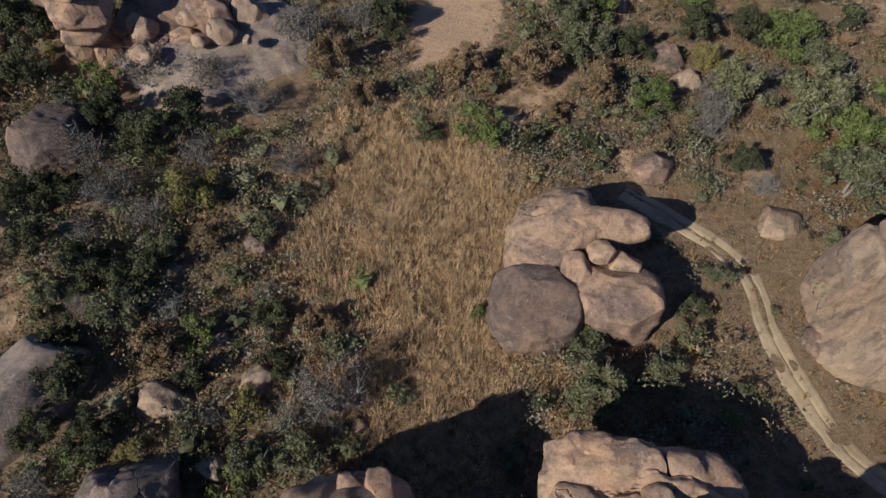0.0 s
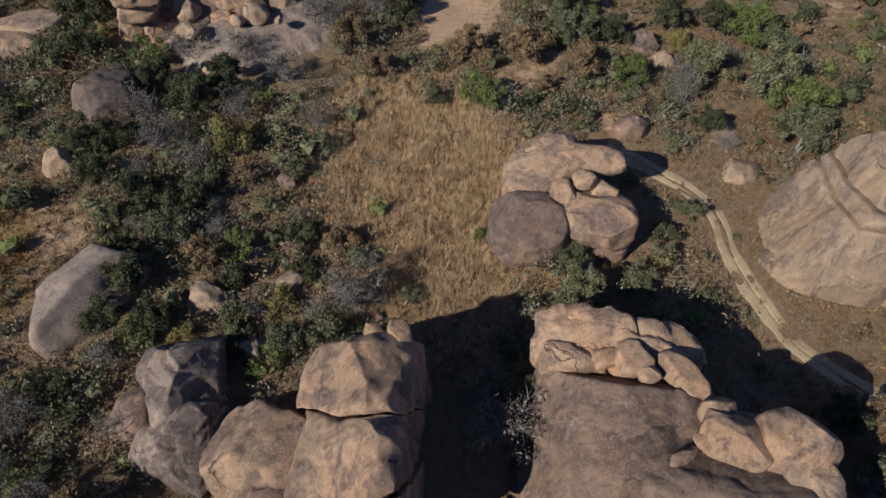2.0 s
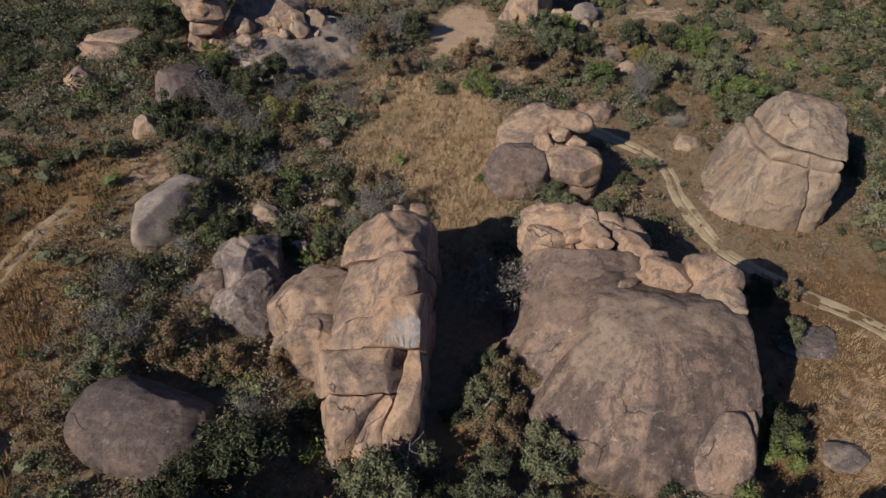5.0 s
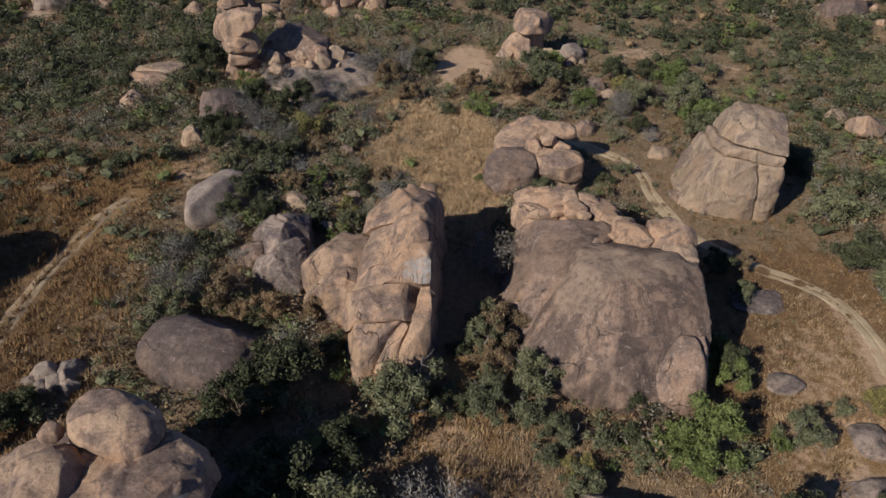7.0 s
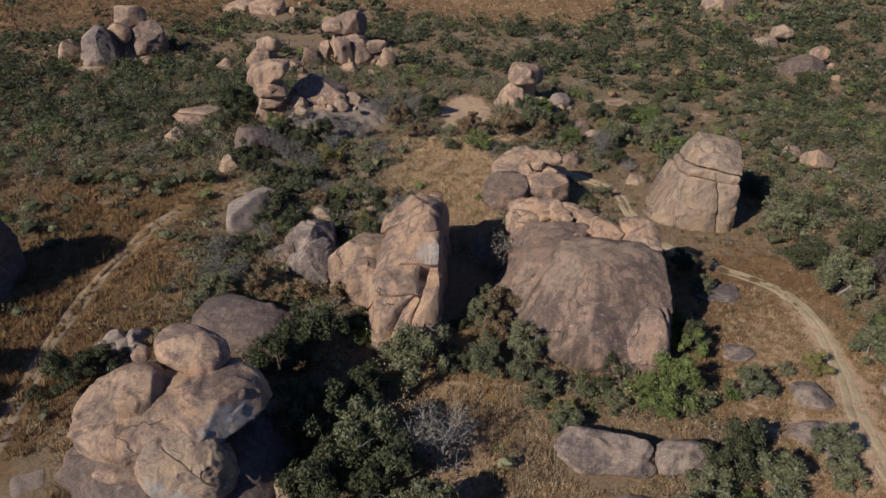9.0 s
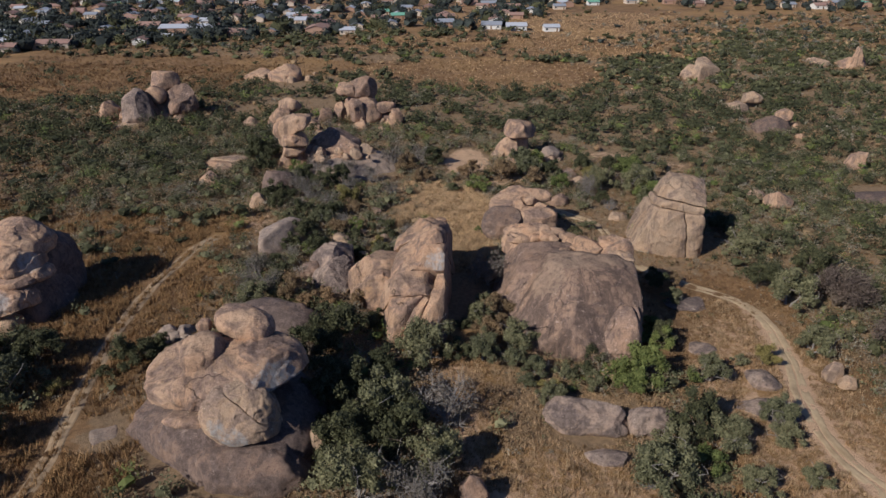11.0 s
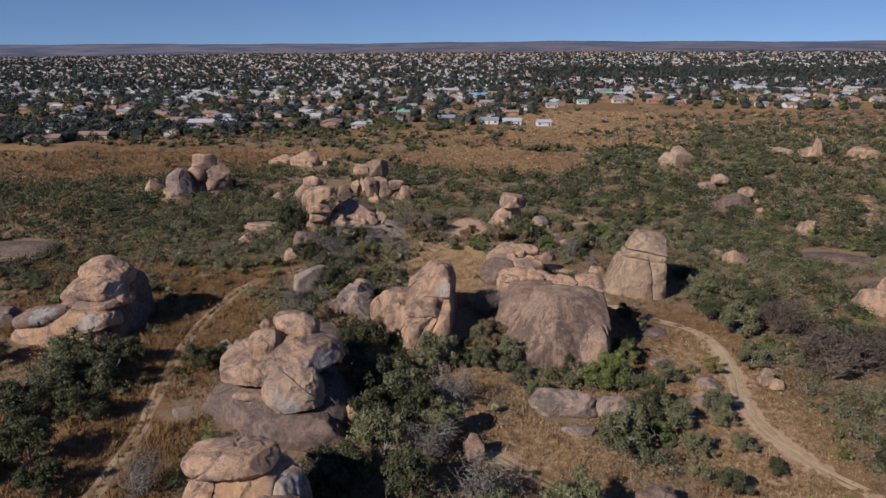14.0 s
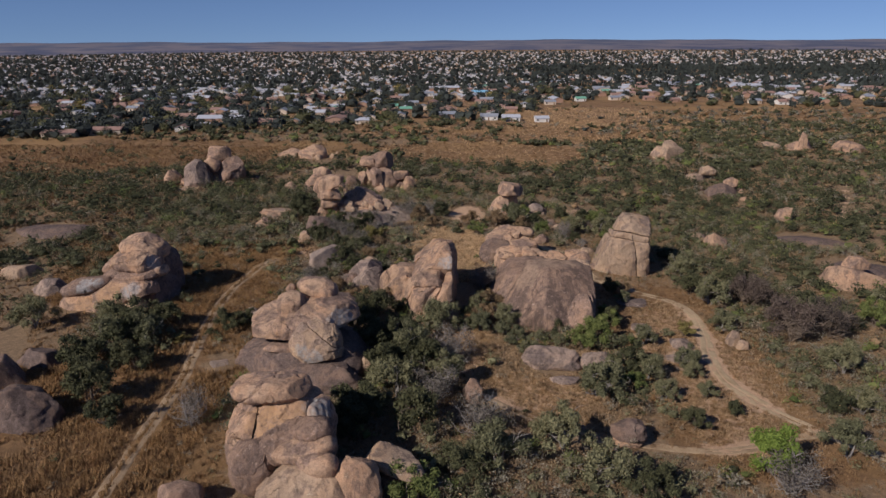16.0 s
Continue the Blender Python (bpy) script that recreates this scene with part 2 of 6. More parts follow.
def grass_material(name, a, b2, c2):
    m, tree, b = material(name, 0.75)
    isle = tree.nodes.new("ShaderNodeNewGeometry")
    c = mixed(tree, isle.outputs["Random Per Island"], a, b2)
    c = mixed(tree, ramp(tree, spot_noise(tree, 0.16, 8, 0.7), [(0.44, BLACK), (0.58, WHITE)]), c, c2)
    c = mixed(tree, ramp(tree, spot_noise(tree, 0.5, 8, 0.7), [(0.47, BLACK), (0.62, WHITE)]), c, tuple(v * 0.66 for v in c2))
    c = mixed(tree, 1.0, c, ramp(tree, spot_noise(tree, 1.4, 3, 0.6), [(0.38, (0.74, 0.71, 0.68)), (0.50, WHITE), (0.62, (1.18, 1.17, 1.15))]), "MULTIPLY")
    tree.links.new(c, b.inputs["Base Color"])
    return m


GRASS_GOLD = grass_material("dry_grass_gold", (0.44, 0.292, 0.166), (0.67, 0.468, 0.278), (0.53, 0.362, 0.216))
GRASS_RUSSET = grass_material("dry_grass_russet", (0.185, 0.104, 0.046), (0.440, 0.262, 0.120), (0.270, 0.156, 0.070))
GRASS_STRAW = grass_material("dry_grass_straw", (0.290, 0.193, 0.112), (0.480, 0.330, 0.195), (0.370, 0.250, 0.150))
GRASS_BROWN = grass_material("dry_grass_brown", (0.162, 0.091, 0.044), (0.365, 0.215, 0.110), (0.220, 0.130, 0.064))


def ground_material():
    """Sandy soil under dry grass and leaf litter; the mesh names where each lies."""
    m, tree, b = material("ground_soil", 0.95)
    bare = tree.nodes.new("ShaderNodeAttribute")
    bare.attribute_name = "bare"
    wood = tree.nodes.new("ShaderNodeAttribute")
    wood.attribute_name = "litter"
    grass = mixed(tree, ramp(tree, spot_noise(tree, 0.9, 10, 0.75), [(0.40, BLACK), (0.60, WHITE)]), (0.170, 0.097, 0.050), (0.298, 0.173, 0.086))
    grass = mixed(tree, ramp(tree, spot_noise(tree, 0.09, 8, 0.7), [(0.46, BLACK), (0.56, WHITE)]), grass, mixed(tree, spot_noise(tree, 1.8, 8, 0.8), (0.128, 0.074, 0.038), (0.213, 0.123, 0.060)))
    grass = mixed(tree, ramp(tree, spot_noise(tree, 0.017, 6, 0.6), [(0.48, BLACK), (0.58, (0.7, 0.7, 0.7))]), grass, (0.31, 0.185, 0.082))
    litter = mixed(tree, ramp(tree, spot_noise(tree, 1.4, 8, 0.75), [(0.3, BLACK), (0.7, WHITE)]), (0.145, 0.098, 0.06), (0.33, 0.22, 0.132))
    sand = mixed(tree, ramp(tree, spot_noise(tree, 0.7, 8, 0.7), [(0.3, BLACK), (0.72, WHITE)]), (0.43, 0.276, 0.176), (0.555, 0.366, 0.238))
    edge = spot_noise(tree, 0.55, 7, 0.7)
    for mask, new_colour in ((wood, litter), (bare, sand)):
        add = tree.nodes.new("ShaderNodeMath")
        add.operation = "ADD"
        tree.links.new(mask.outputs["Fac"], add.inputs[0])
        tree.links.new(edge, add.inputs[1])
        grass = mixed(tree, ramp(tree, add.outputs[0], [(0.88, BLACK), (1.16, WHITE)]), grass, new_colour)
    tree.links.new(grass, b.inputs["Base Color"])
    relief(tree, b, spot_noise(tree, 1.6, 10, 0.78), 0.8, 0.4)
    return m


GROUND = ground_material()


def track_material(name, low, high, worn):
    m, tree, b = material(name, 0.95)
    c = mixed(tree, ramp(tree, spot_noise(tree, 1.5, 8, 0.7), [(0.3, BLACK), (0.7, WHITE)]), low, high)
    c = mixed(tree, ramp(tree, spot_noise(tree, 0.3, 6, 0.6), [(0.5, BLACK), (0.7, WHITE)]), c, worn)
    tree.links.new(c, b.inputs["Base Color"])
    relief(tree, b, spot_noise(tree, 4, 8, 0.7), 0.5, 0.08)
    return m


TRACK = track_material("track_dust", (0.29, 0.202, 0.126), (0.42, 0.300, 0.192), (0.24, 0.165, 0.10))
TRACK_PALE = track_material("track_pale_sand", (0.345, 0.248, 0.154), (0.49, 0.366, 0.234), (0.29, 0.203, 0.122))


def plain(name, colour, rough=0.7, vary=0.25, scale=1.5):
    m, tree, b = material(name, rough)
    c = mixed(tree, spot_noise(tree, scale, 5, 0.65), tuple(v * (1 - vary) for v in colour), tuple(min(1, v * (1 + vary)) for v in colour))
    tree.links.new(c, b.inputs["Base Color"])
    return m


# ---- ground ----
def smooth(a, b, v):
    u = np.clip((v - a) / (b - a), 0, 1)
    return u * u * (3 - 2 * u)


def rise(x, y):
    """The lie of the land without its small bumps."""
    x, y = np.asarray(x, float), np.asarray(y, float)
    fade = np.exp(-np.maximum(0, np.abs(y) - 90) / 150)
    return 0.8 - 3.6 * np.tanh(x / 60) * fade


def bumps(x, y):
    x, y = np.asarray(x, float), np.asarray(y, float)
    near = np.exp(-((x / 260) ** 2 + ((y - 40) / 260) ** 2))
    return near * (0.22 * np.sin(x * 0.31 + 1.3 * np.sin(y * 0.17)) * np.cos(y * 0.27 + np.sin(x * 0.13)) + 0.1 * np.sin(x * 0.9 + y * 0.5) * np.sin(y * 0.83 - x * 0.3))


def land(x, y):
    far = 18 * smooth(1800, 4800, np.asarray(y, float))
    return rise(x, y) + bumps(x, y) + far


def ground_z(x, y):
    return float(land(x, y))


def oval(x, y, cx, cy, a, b, turn=0.0):
    """1 inside an oval patch, falling to 0 round its rim."""
    c, s = math.cos(radians(turn)), math.sin(radians(turn))
    u, v = (x - cx) * c + (y - cy) * s, -(x - cx) * s + (y - cy) * c
    return 1 - smooth(0.75, 1.25, np.hypot(u / a, v / b))


RIGHT_TRACK = ((13.6, 45), (18, 41.6), (22, 38.4), (24.6, 35), (25.2, 29), (27.2, 22.3), (30.4, 17), (36, 12.5), (42.5, 8.6), (45.8, 2.3), (45.6, -9.8), (43.8, -19), (43.8, -27), (46.5, -34), (52, -42), (62, -50), (80, -60))
LEFT_TRACK = ((-50.4, 18.6), (-52.8, 10.5), (-53.4, 0.5), (-53.2, -8), (-52.4, -15.5), (-50.6, -25), (-48.2, -34), (-46.6, -41), (-45.6, -49), (-44.5, -59.6), (-43.2, -70), (-41, -90), (-39, -115))
SIDE_TRACK = ((3, -41), (9, -45), (16, -48.5), (26, -50), (36.6, -50), (46, -46.5), (53, -43.5))
BACK_TRACK = ((-7, 66), (-13, 58), (-18, 50), (-23, 42))
FAR_TRACK = ((150, 150), (138, 128), (131, 112), (122, 96), (118, 84))


def line_distance(x, y, line):
    best = np.full(np.shape(x), 1e9)
    for (ax, ay), (bx, by) in zip(line, line[1:]):
        dx, dy = bx - ax, by - ay
        u = np.clip(((x - ax) * dx + (y - ay) * dy) / (dx * dx + dy * dy), 0, 1)
        best = np.minimum(best, np.hypot(x - ax - u * dx, y - ay - u * dy))
    return best


def bare_at(x, y):
    v = oval(x, y, -5, 74, 6, 11) * 0.55 + oval(x, y, -9, 67, 5, 7, 30) * 0.25 + oval(x, y, 33, 86, 11, 4, 10) * 0.14 + oval(x, y, 4, 58, 3, 8, -40) * 0.45
    v = v + oval(x, y, -45, 25, 4, 6, 30) * 0.45 + oval(x, y, 27, 47, 4, 4) * 0.22 + oval(x, y, 50, 80, 8, 3, -20) * 0.12
    v = v + oval(x, y, 15, 49, 3, 2.5) * 0.4 + oval(x, y, 8, 80, 6, 6) * 0.5 + oval(x, y, 44, -48, 10, 4, 10) * 0.08
    v = v + 0.62 * (1 - smooth(0.5, 1.7, line_distance(x, y, FAR_TRACK))) + 0.30 * (1 - smooth(0.4, 1.6, line_distance(x, y, BACK_TRACK)))
    v = v + oval(x, y, 40, -22, 12, 28) * 0.43 + oval(x, y, -2, -26, 5, 12) * 0.46 + oval(x, y, 11, -38, 11, 6) * 0.43
    v = v + oval(x, y, 42, 72, 30, 26) * 0.28 + oval(x, y, 22, 48, 12, 8) * 0.08 + oval(x, y, -22, 46, 8, 10) * 0.2
    for line, worn in ((RIGHT_TRACK, 0.34), (LEFT_TRACK, 0.30), (SIDE_TRACK, 0.3)):
        v = v + worn * (1 - smooth(0.8, 2.2, line_distance(x, y, line)))
    return np.clip(v, 0, 1)


def open_at(x, y):
    """Open dry grass, where few bushes grow."""
    v = oval(x, y, -7, 33, 12.5, 20, 12) + oval(x, y, -2, -24, 6, 16) + oval(x, y, 10, -40, 12, 8) * 0.8
    v = v + oval(x, y, -53, -8, 10, 46) * 0.6 + oval(x, y, 42, -18, 14, 36) * 0.85 + oval(x, y, -60, -60, 30, 22) * 0.8 + oval(x, y, 40, 46, 9, 12) * 0.4
    v = v + oval(x, y, -62, 22, 12, 8) * 0.6 + oval(x, y, 2, 195, 55, 34) + oval(x, y, -110, 195, 60, 26) * 0.8 + oval(x, y, 70, 330, 60, 90) + oval(x, y, 0, 265, 80, 30) * 0.7
    v = v + oval(x, y, 46, -48, 16, 8) * 0.8 + oval(x, y, 30, -2, 9, 16) * 0.5 + oval(x, y, -190, 170, 85, 52) * 0.95
    return np.clip(v, 0, 1)


def thick_at(x, y):
    """Dense thicket."""
    v = oval(x, y, -33, 27, 20, 36, 10) + oval(x, y, -27, -9, 12, 15) * 0.9 + oval(x, y, -9, -30, 11, 16) + oval(x, y, -14, -52, 22, 14) * 0.8 + oval(x, y, -30, 78, 60, 26)
    v = v + oval(x, y, 70, 62, 50, 26) + oval(x, y, 22, -16, 14, 5) * 0.8 + oval(x, y, 14, 54, 14, 12) + oval(x, y, 60, 8, 12, 40) * 0.7 + oval(x, y, -78, -28, 24, 14) * 0.8 + oval(x, y, 30, -38, 12, 8) * 0.5
    v = v + oval(x, y, -80, 54, 32, 26) + oval(x, y, -56, 36, 14, 9) + oval(x, y, 84, -30, 34, 22) * 0.6 + oval(x, y, 14, 22, 14, 5) * 0.7 + oval(x, y, 20, -66, 26, 14) * 0.7
    return np.clip(v, 0, 1) * (1 - open_at(x, y) * 0.8)


def steps(lo, hi, fine, end, grow=1.09):
    inner = list(np.arange(lo, hi + 0.1, fine))
    up, step = [hi], fine
    while up[-1] < end:
        step *= grow
        up.append(up[-1] + step)
    down, step = [lo], fine
    while down[-1] > -end:
        step *= grow
        down.append(down[-1] - step)
    return np.array(down[:0:-1] + inner + up[1:])


def numpy_mesh(name, verts, faces, sides):
    """A mesh from arrays: faces is n x sides corner numbers."""
    me = bpy.data.meshes.new(name)
    me.vertices.add(len(verts))
    me.vertices.foreach_set("co", np.asarray(verts, np.float32).ravel())
    me.loops.add(faces.size)
    me.loops.foreach_set("vertex_index", faces.astype(np.int32).ravel())
    me.polygons.add(len(faces))
    me.polygons.foreach_set("loop_start", np.arange(0, faces.size, sides, dtype=np.int32))
    me.update(calc_edges=True)
    me.polygons.foreach_set("use_smooth", np.zeros(len(faces), bool))
    me.validate()
    return me


def town_edge(x):
    """How far north the town begins."""
    return np.interp(x, (-330, -240, -120, -60, 0, 30, 60, 110, 180, 260, 420, 700), (215, 232, 285, 315, 340, 400, 475, 490, 450, 430, 430, 420))


def build_ground():
    xs, ys = steps(-100, 110, 2.0, 4900), steps(-105, 130, 2.0, 4900)
    gx, gy = np.meshgrid(xs, ys)
    x, y = gx.ravel(), gy.ravel()
    z = land(x, y)
    verts = np.stack([x, y, z], 1)
    nx, ny = len(xs), len(ys)
    a = (np.arange(ny - 1)[:, None] * nx + np.arange(nx - 1)[None]).ravel()
    me = numpy_mesh("ground", verts, np.stack([a, a + 1, a + nx + 1, a + nx], 1), 4)
    yards = 0.36 * smooth(-10, 25, y - town_edge(x))
    for name, values in (("bare", np.clip(bare_at(x, y) + yards, 0, 1)), ("litter", np.clip(0.72 * (1 - open_at(x, y)) * np.exp(-((x / 300) ** 2 + ((y - 60) / 260) ** 2) ** 2), 0, 1))):
        at = me.attributes.new(name, "FLOAT", "POINT")
        at.data.foreach_set("value", values.astype(np.float32))
    me.polygons.foreach_set("use_smooth", np.ones(len(me.polygons), bool))
    me.materials.append(GROUND)
    return tagged(new("ground", me), "sandy soil with dry grass and leaf litter", "ground", kind="structure")


build_ground()


def spline(points, spacing=0.6):
    """Even steps along a smooth line through the points."""
    p = np.array(points, float)
    p = np.vstack([2 * p[0] - p[1], p, 2 * p[-1] - p[-2]])
    out = []
    for i in range(1, len(p) - 2):
        n = max(2, int(np.hypot(*(p[i + 1] - p[i])) / spacing))
        for u in np.arange(n) / n:
            out.append(0.5 * (2 * p[i] + (p[i + 1] - p[i - 1]) * u + (2 * p[i - 1] - 5 * p[i] + 4 * p[i + 1] - p[i + 2]) * u * u + (3 * p[i] - 3 * p[i + 1] + p[i + 2] - p[i - 1]) * u ** 3))
    return np.array(out)


def track(points, label, half=1.05, mat=None):
    """A farm track: two worn wheel ruts, each a shallow trough of dust with a ragged rim, a grassy ridge between."""
    line = spline(points)
    way = np.gradient(line, axis=0)
    way /= np.hypot(way[:, 0], way[:, 1])[:, None]
    side = np.stack([way[:, 1], -way[:, 0]], 1)
    rng = np.random.default_rng(7)
    verts, faces = [], []
    for rut in (-0.72 * half, 0.72 * half):
        wander = np.convolve(rng.normal(0, 0.25, len(line)), np.ones(9) / 9, "same")
        width = 0.60 * half + np.convolve(rng.normal(0, 0.35, len(line)), np.ones(9) / 9, "same") * 0.6
        base = len(verts)
        profile = ((-1.25, -0.10), (-0.8, 0.035), (-0.3, 0.015), (0.3, 0.015), (0.8, 0.035), (1.25, -0.10))
        for (px, py), (sx, sy), w0, w in zip(line, side, wander, width):
            for u, up in profile:
                d = rut + w0 + u * max(0.25, w)
                vx, vy = px + sx * d, py + sy * d
                verts.append((vx, vy, ground_z(vx, vy) + up + 0.015))
        k = len(profile)
        for i in range(len(line) - 1):
            for j in range(k - 1):
                q = base + i * k + j
                faces.append((q, q + 1, q + k + 1, q + k))
    me = numpy_mesh("dirt_track", verts, np.array(faces), 4)
    me.polygons.foreach_set("use_smooth", np.ones(len(me.polygons), bool))
    me.materials.append(mat or TRACK)
    return tagged(new("dirt_track", me), label, "track", kind="structure")


track(RIGHT_TRACK, "pale two-rut dirt track winding past the boulders", 0.86, TRACK_PALE)
track(LEFT_TRACK, "sandy two-rut track through dry grass", 0.74)
track(SIDE_TRACK, "short dusty two-rut track joining the main one", 0.62)


# ---- boulders ----
BALLS = {}


def ball(level):
    if level not in BALLS:
        bm = bmesh.new()
        bmesh.ops.create_icosphere(bm, subdivisions=level, radius=1)
        bm.verts.ensure_lookup_table()
        BALLS[level] = (np.array([v.co[:] for v in bm.verts]), np.array([[v.index for v in f.verts] for f in bm.faces]))
        bm.free()
    return BALLS[level]


def turbulence(points, scale, seed, octaves=3):
    out = np.zeros(len(points))
    off = Vector((seed * 3.7, seed * 1.9, seed * 5.3))
    for i, p in enumerate(points):
        q = Vector(p) * scale + off
        total, gain = 0.0, 1.0
        for _ in range(octaves):
            total += gain * noise.noise(q)
            q, gain = q * 2.1, gain * 0.48
        out[i] = total
    return out


def boulder_mesh(size, p, seed, rough, taper, cuts, cracks, level, facets):
    """A weathered block: a rounded box with split faces, shed sheets, worn joints and a pitted skin."""
    unit, faces = ball(level)
    rng = np.random.default_rng(seed)
    v = unit / (np.abs(unit) ** p).sum(1, keepdims=True) ** (1 / p)
    v[:, :2] *= (1 - taper * v[:, 2:3])
    low = turbulence(unit, 1.35, seed, 3)
    own = []
    for _ in range(facets):
        d = rng.normal(0, 1, 3)
        d[2] = abs(d[2]) * 0.8
        d /= np.linalg.norm(d)
        own.append((*d, rng.uniform(0.62, 0.86) if facets > 8 else rng.uniform(0.76, 0.93)))
    for nx, ny, nz, d in list(cuts) + own:
        n = np.array((nx, ny, nz)) / math.sqrt(nx * nx + ny * ny + nz * nz)
        s = v @ n - d + 0.035 * low
        v -= np.where(s > 0, s * 0.93, 0)[:, None] * n
    v *= (1 + rough * low)[:, None]
    v *= np.array(size)
    small = min(1, min(size) / 2.5)
    norm = unit / np.linalg.norm(unit / np.array(size), axis=1, keepdims=True) / np.array(size)
    fine = turbulence(v, 0.42, seed + 11, 4)
    shed = turbulence(v, 0.20, seed + 23, 3)
    flake = turbulence(v, 0.55, seed + 31, 2) if level > 4 else np.zeros(len(v))
    v += norm * (small * (0.09 * fine + 0.22 * smooth(0.16, 0.20, shed) + 0.11 * smooth(0.10, 0.16, flake)))[:, None]
    for nx, ny, nz, d, width, depth in cracks:
        n = np.array((nx, ny, nz)) / math.sqrt(nx * nx + ny * ny + nz * nz)
        s = np.abs((v / np.array(size)) @ n - d + 0.10 * low)
        v -= norm * (depth * np.clip(1 - s / width, 0, 1) ** 1.5)[:, None]
    me = numpy_mesh("boulder", v, faces, 3)
    me.polygons.foreach_set("use_smooth", np.ones(len(me.polygons), bool))
    return me


def boulder(x, y, z, a, b, c, rz=0, rx=0, ry=0, p=2.5, seed=1, rough=0.10, taper=0.0, cuts=(), cracks=(), mat=None, level=4, label="", group="", facets=6):
    """One boulder with its middle at (x, y, z) and half sizes a, b, c before it is turned."""
    level = min(level, 4) if max(a, b, c) < 2.2 else level
    me = boulder_mesh((a, b, c), p, seed, rough, taper, cuts, cracks, level, facets)
    me.materials.append(mat or ROCK)
    ob = new("boulder", me)
    ob.matrix_world = pose(x, y, z, rx, ry, rz)
    return tagged(ob, label or "rounded tan granite boulder among dry bushes", "boulder", group)


def wavy(v, seed, amount=0.55, scale=0.24):
    """The same slow warp for all pieces of one mass, so that their joints wander but still fit."""
    out = v.copy()
    for axis in range(3):
        out[:, axis] += amount * turbulence(v, scale, seed + 17 * axis, 3)
    return out


def split_mass(v, faces, joints, names, seed, mat, group, gap=0.13, worn=0.13, pillow=0.4, chips=3, nudges=(), warp=0.55):
    """One mass of rock parted along joints: (piece, point, normal) cuts off what lies on the normal's side as a new piece."""
    whole = bmesh.new()
    me = numpy_mesh("boulder", v, faces, 3)
    whole.from_mesh(me)
    heart = Vector(v.mean(0))
    heart.z = min(heart.z, 3.0)
    pieces = [(whole, [])]
    for which, point, normal in joints:
        n = Vector(normal).normalized()
        keep, planes = pieces[which]
        rest = keep.copy()
        for bm, sign in ((keep, -1), (rest, 1)):
            bmesh.ops.bisect_plane(bm, geom=bm.verts[:] + bm.edges[:] + bm.faces[:], plane_co=Vector(point) + n * sign * gap / 2, plane_no=n * -sign, clear_outer=True)
            rim = [e for e in bm.edges if e.is_boundary]
            bmesh.ops.holes_fill(bm, edges=rim, sides=0)
        pieces[which] = (keep, planes + [(point, n)])
        pieces.append((rest, planes + [(point, n)]))
    rng = np.random.default_rng(seed)
    nudges = list(nudges) + [(0, 0, 0, 1)] * len(pieces)
    for (bm, planes), (label, stone), (dx, dy, dz, wide) in zip(pieces, names, nudges):
        for vert in bm.verts:
            near = min(abs((vert.co - Vector(p)).dot(n)) for p, n in planes)
            if near < 2.4:
                out = vert.co - heart
                vert.co -= out.normalized() * (worn * max(0, 1 - near / 0.5) ** 2 + pillow * (1 - near / 2.4) ** 2)
        own = bpy.data.meshes.new("boulder")
        bmesh.ops.triangulate(bm, faces=[f for f in bm.faces if len(f.verts) > 4])
        bm.to_mesh(own)
        bm.free()
        at = np.array([q.co[:] for q in own.vertices])
        low = turbulence(at, 0.35, seed + 3, 2)
        for _ in range(chips):
            d = rng.normal(0, 1, 3)
            d[2] = abs(d[2]) + 0.3
            d /= np.linalg.norm(d)
            reach = at @ d
            s = reach - (reach.max() - rng.uniform(0.015, 0.06) * (reach.max() - reach.min())) + 0.2 * low
            at = at - np.where(s > 0, s * 0.85, 0)[:, None] * d
        middle = at[:, 0].mean()
        at[:, 0] = middle + (at[:, 0] - middle) * wide
        at = at + rng.normal(0, 0.07, 3) + (dx, dy, dz)
        own.vertices.foreach_set("co", wavy(at, seed, warp).astype(np.float32).ravel())
        own.polygons.foreach_set("use_smooth", np.ones(len(own.polygons), bool))
        own.set_sharp_from_angle(angle=radians(42))
        own.materials.append(stone or mat)
        tagged(new("boulder", own), label, "boulder", group)


def long_mass(cx, half_x, cy, half_y, base, crest, p, seed, cuts=(), level=6, lean=0.0):
    """A long whaleback whose crest follows (y, height) pairs, planed by (point, normal) cuts."""
    unit, faces = ball(level)
    v = unit / (np.abs(unit) ** p).sum(1, keepdims=True) ** (1 / p)
    v = v * (1 + 0.045 * turbulence(unit, 1.6, seed, 3))[:, None]
    y = cy + v[:, 1] * half_y
    top = np.interp(y, [c[0] for c in crest], [c[1] for c in crest])
    z = base + v[:, 2] * (top - base)
    x = cx + v[:, 0] * half_x + lean * (y - cy)
    v = np.stack([x, y, z], 1)
    for point, normal in cuts:
        n = np.array(normal) / np.linalg.norm(normal)
        s = (v - np.array(point)) @ n
        v -= np.where(s > 0, s * 0.92, 0)[:, None] * n
    v += 0.10 * np.stack([turbulence(v, 0.5, seed + k, 3) for k in range(3)], 1)
    return v, faces


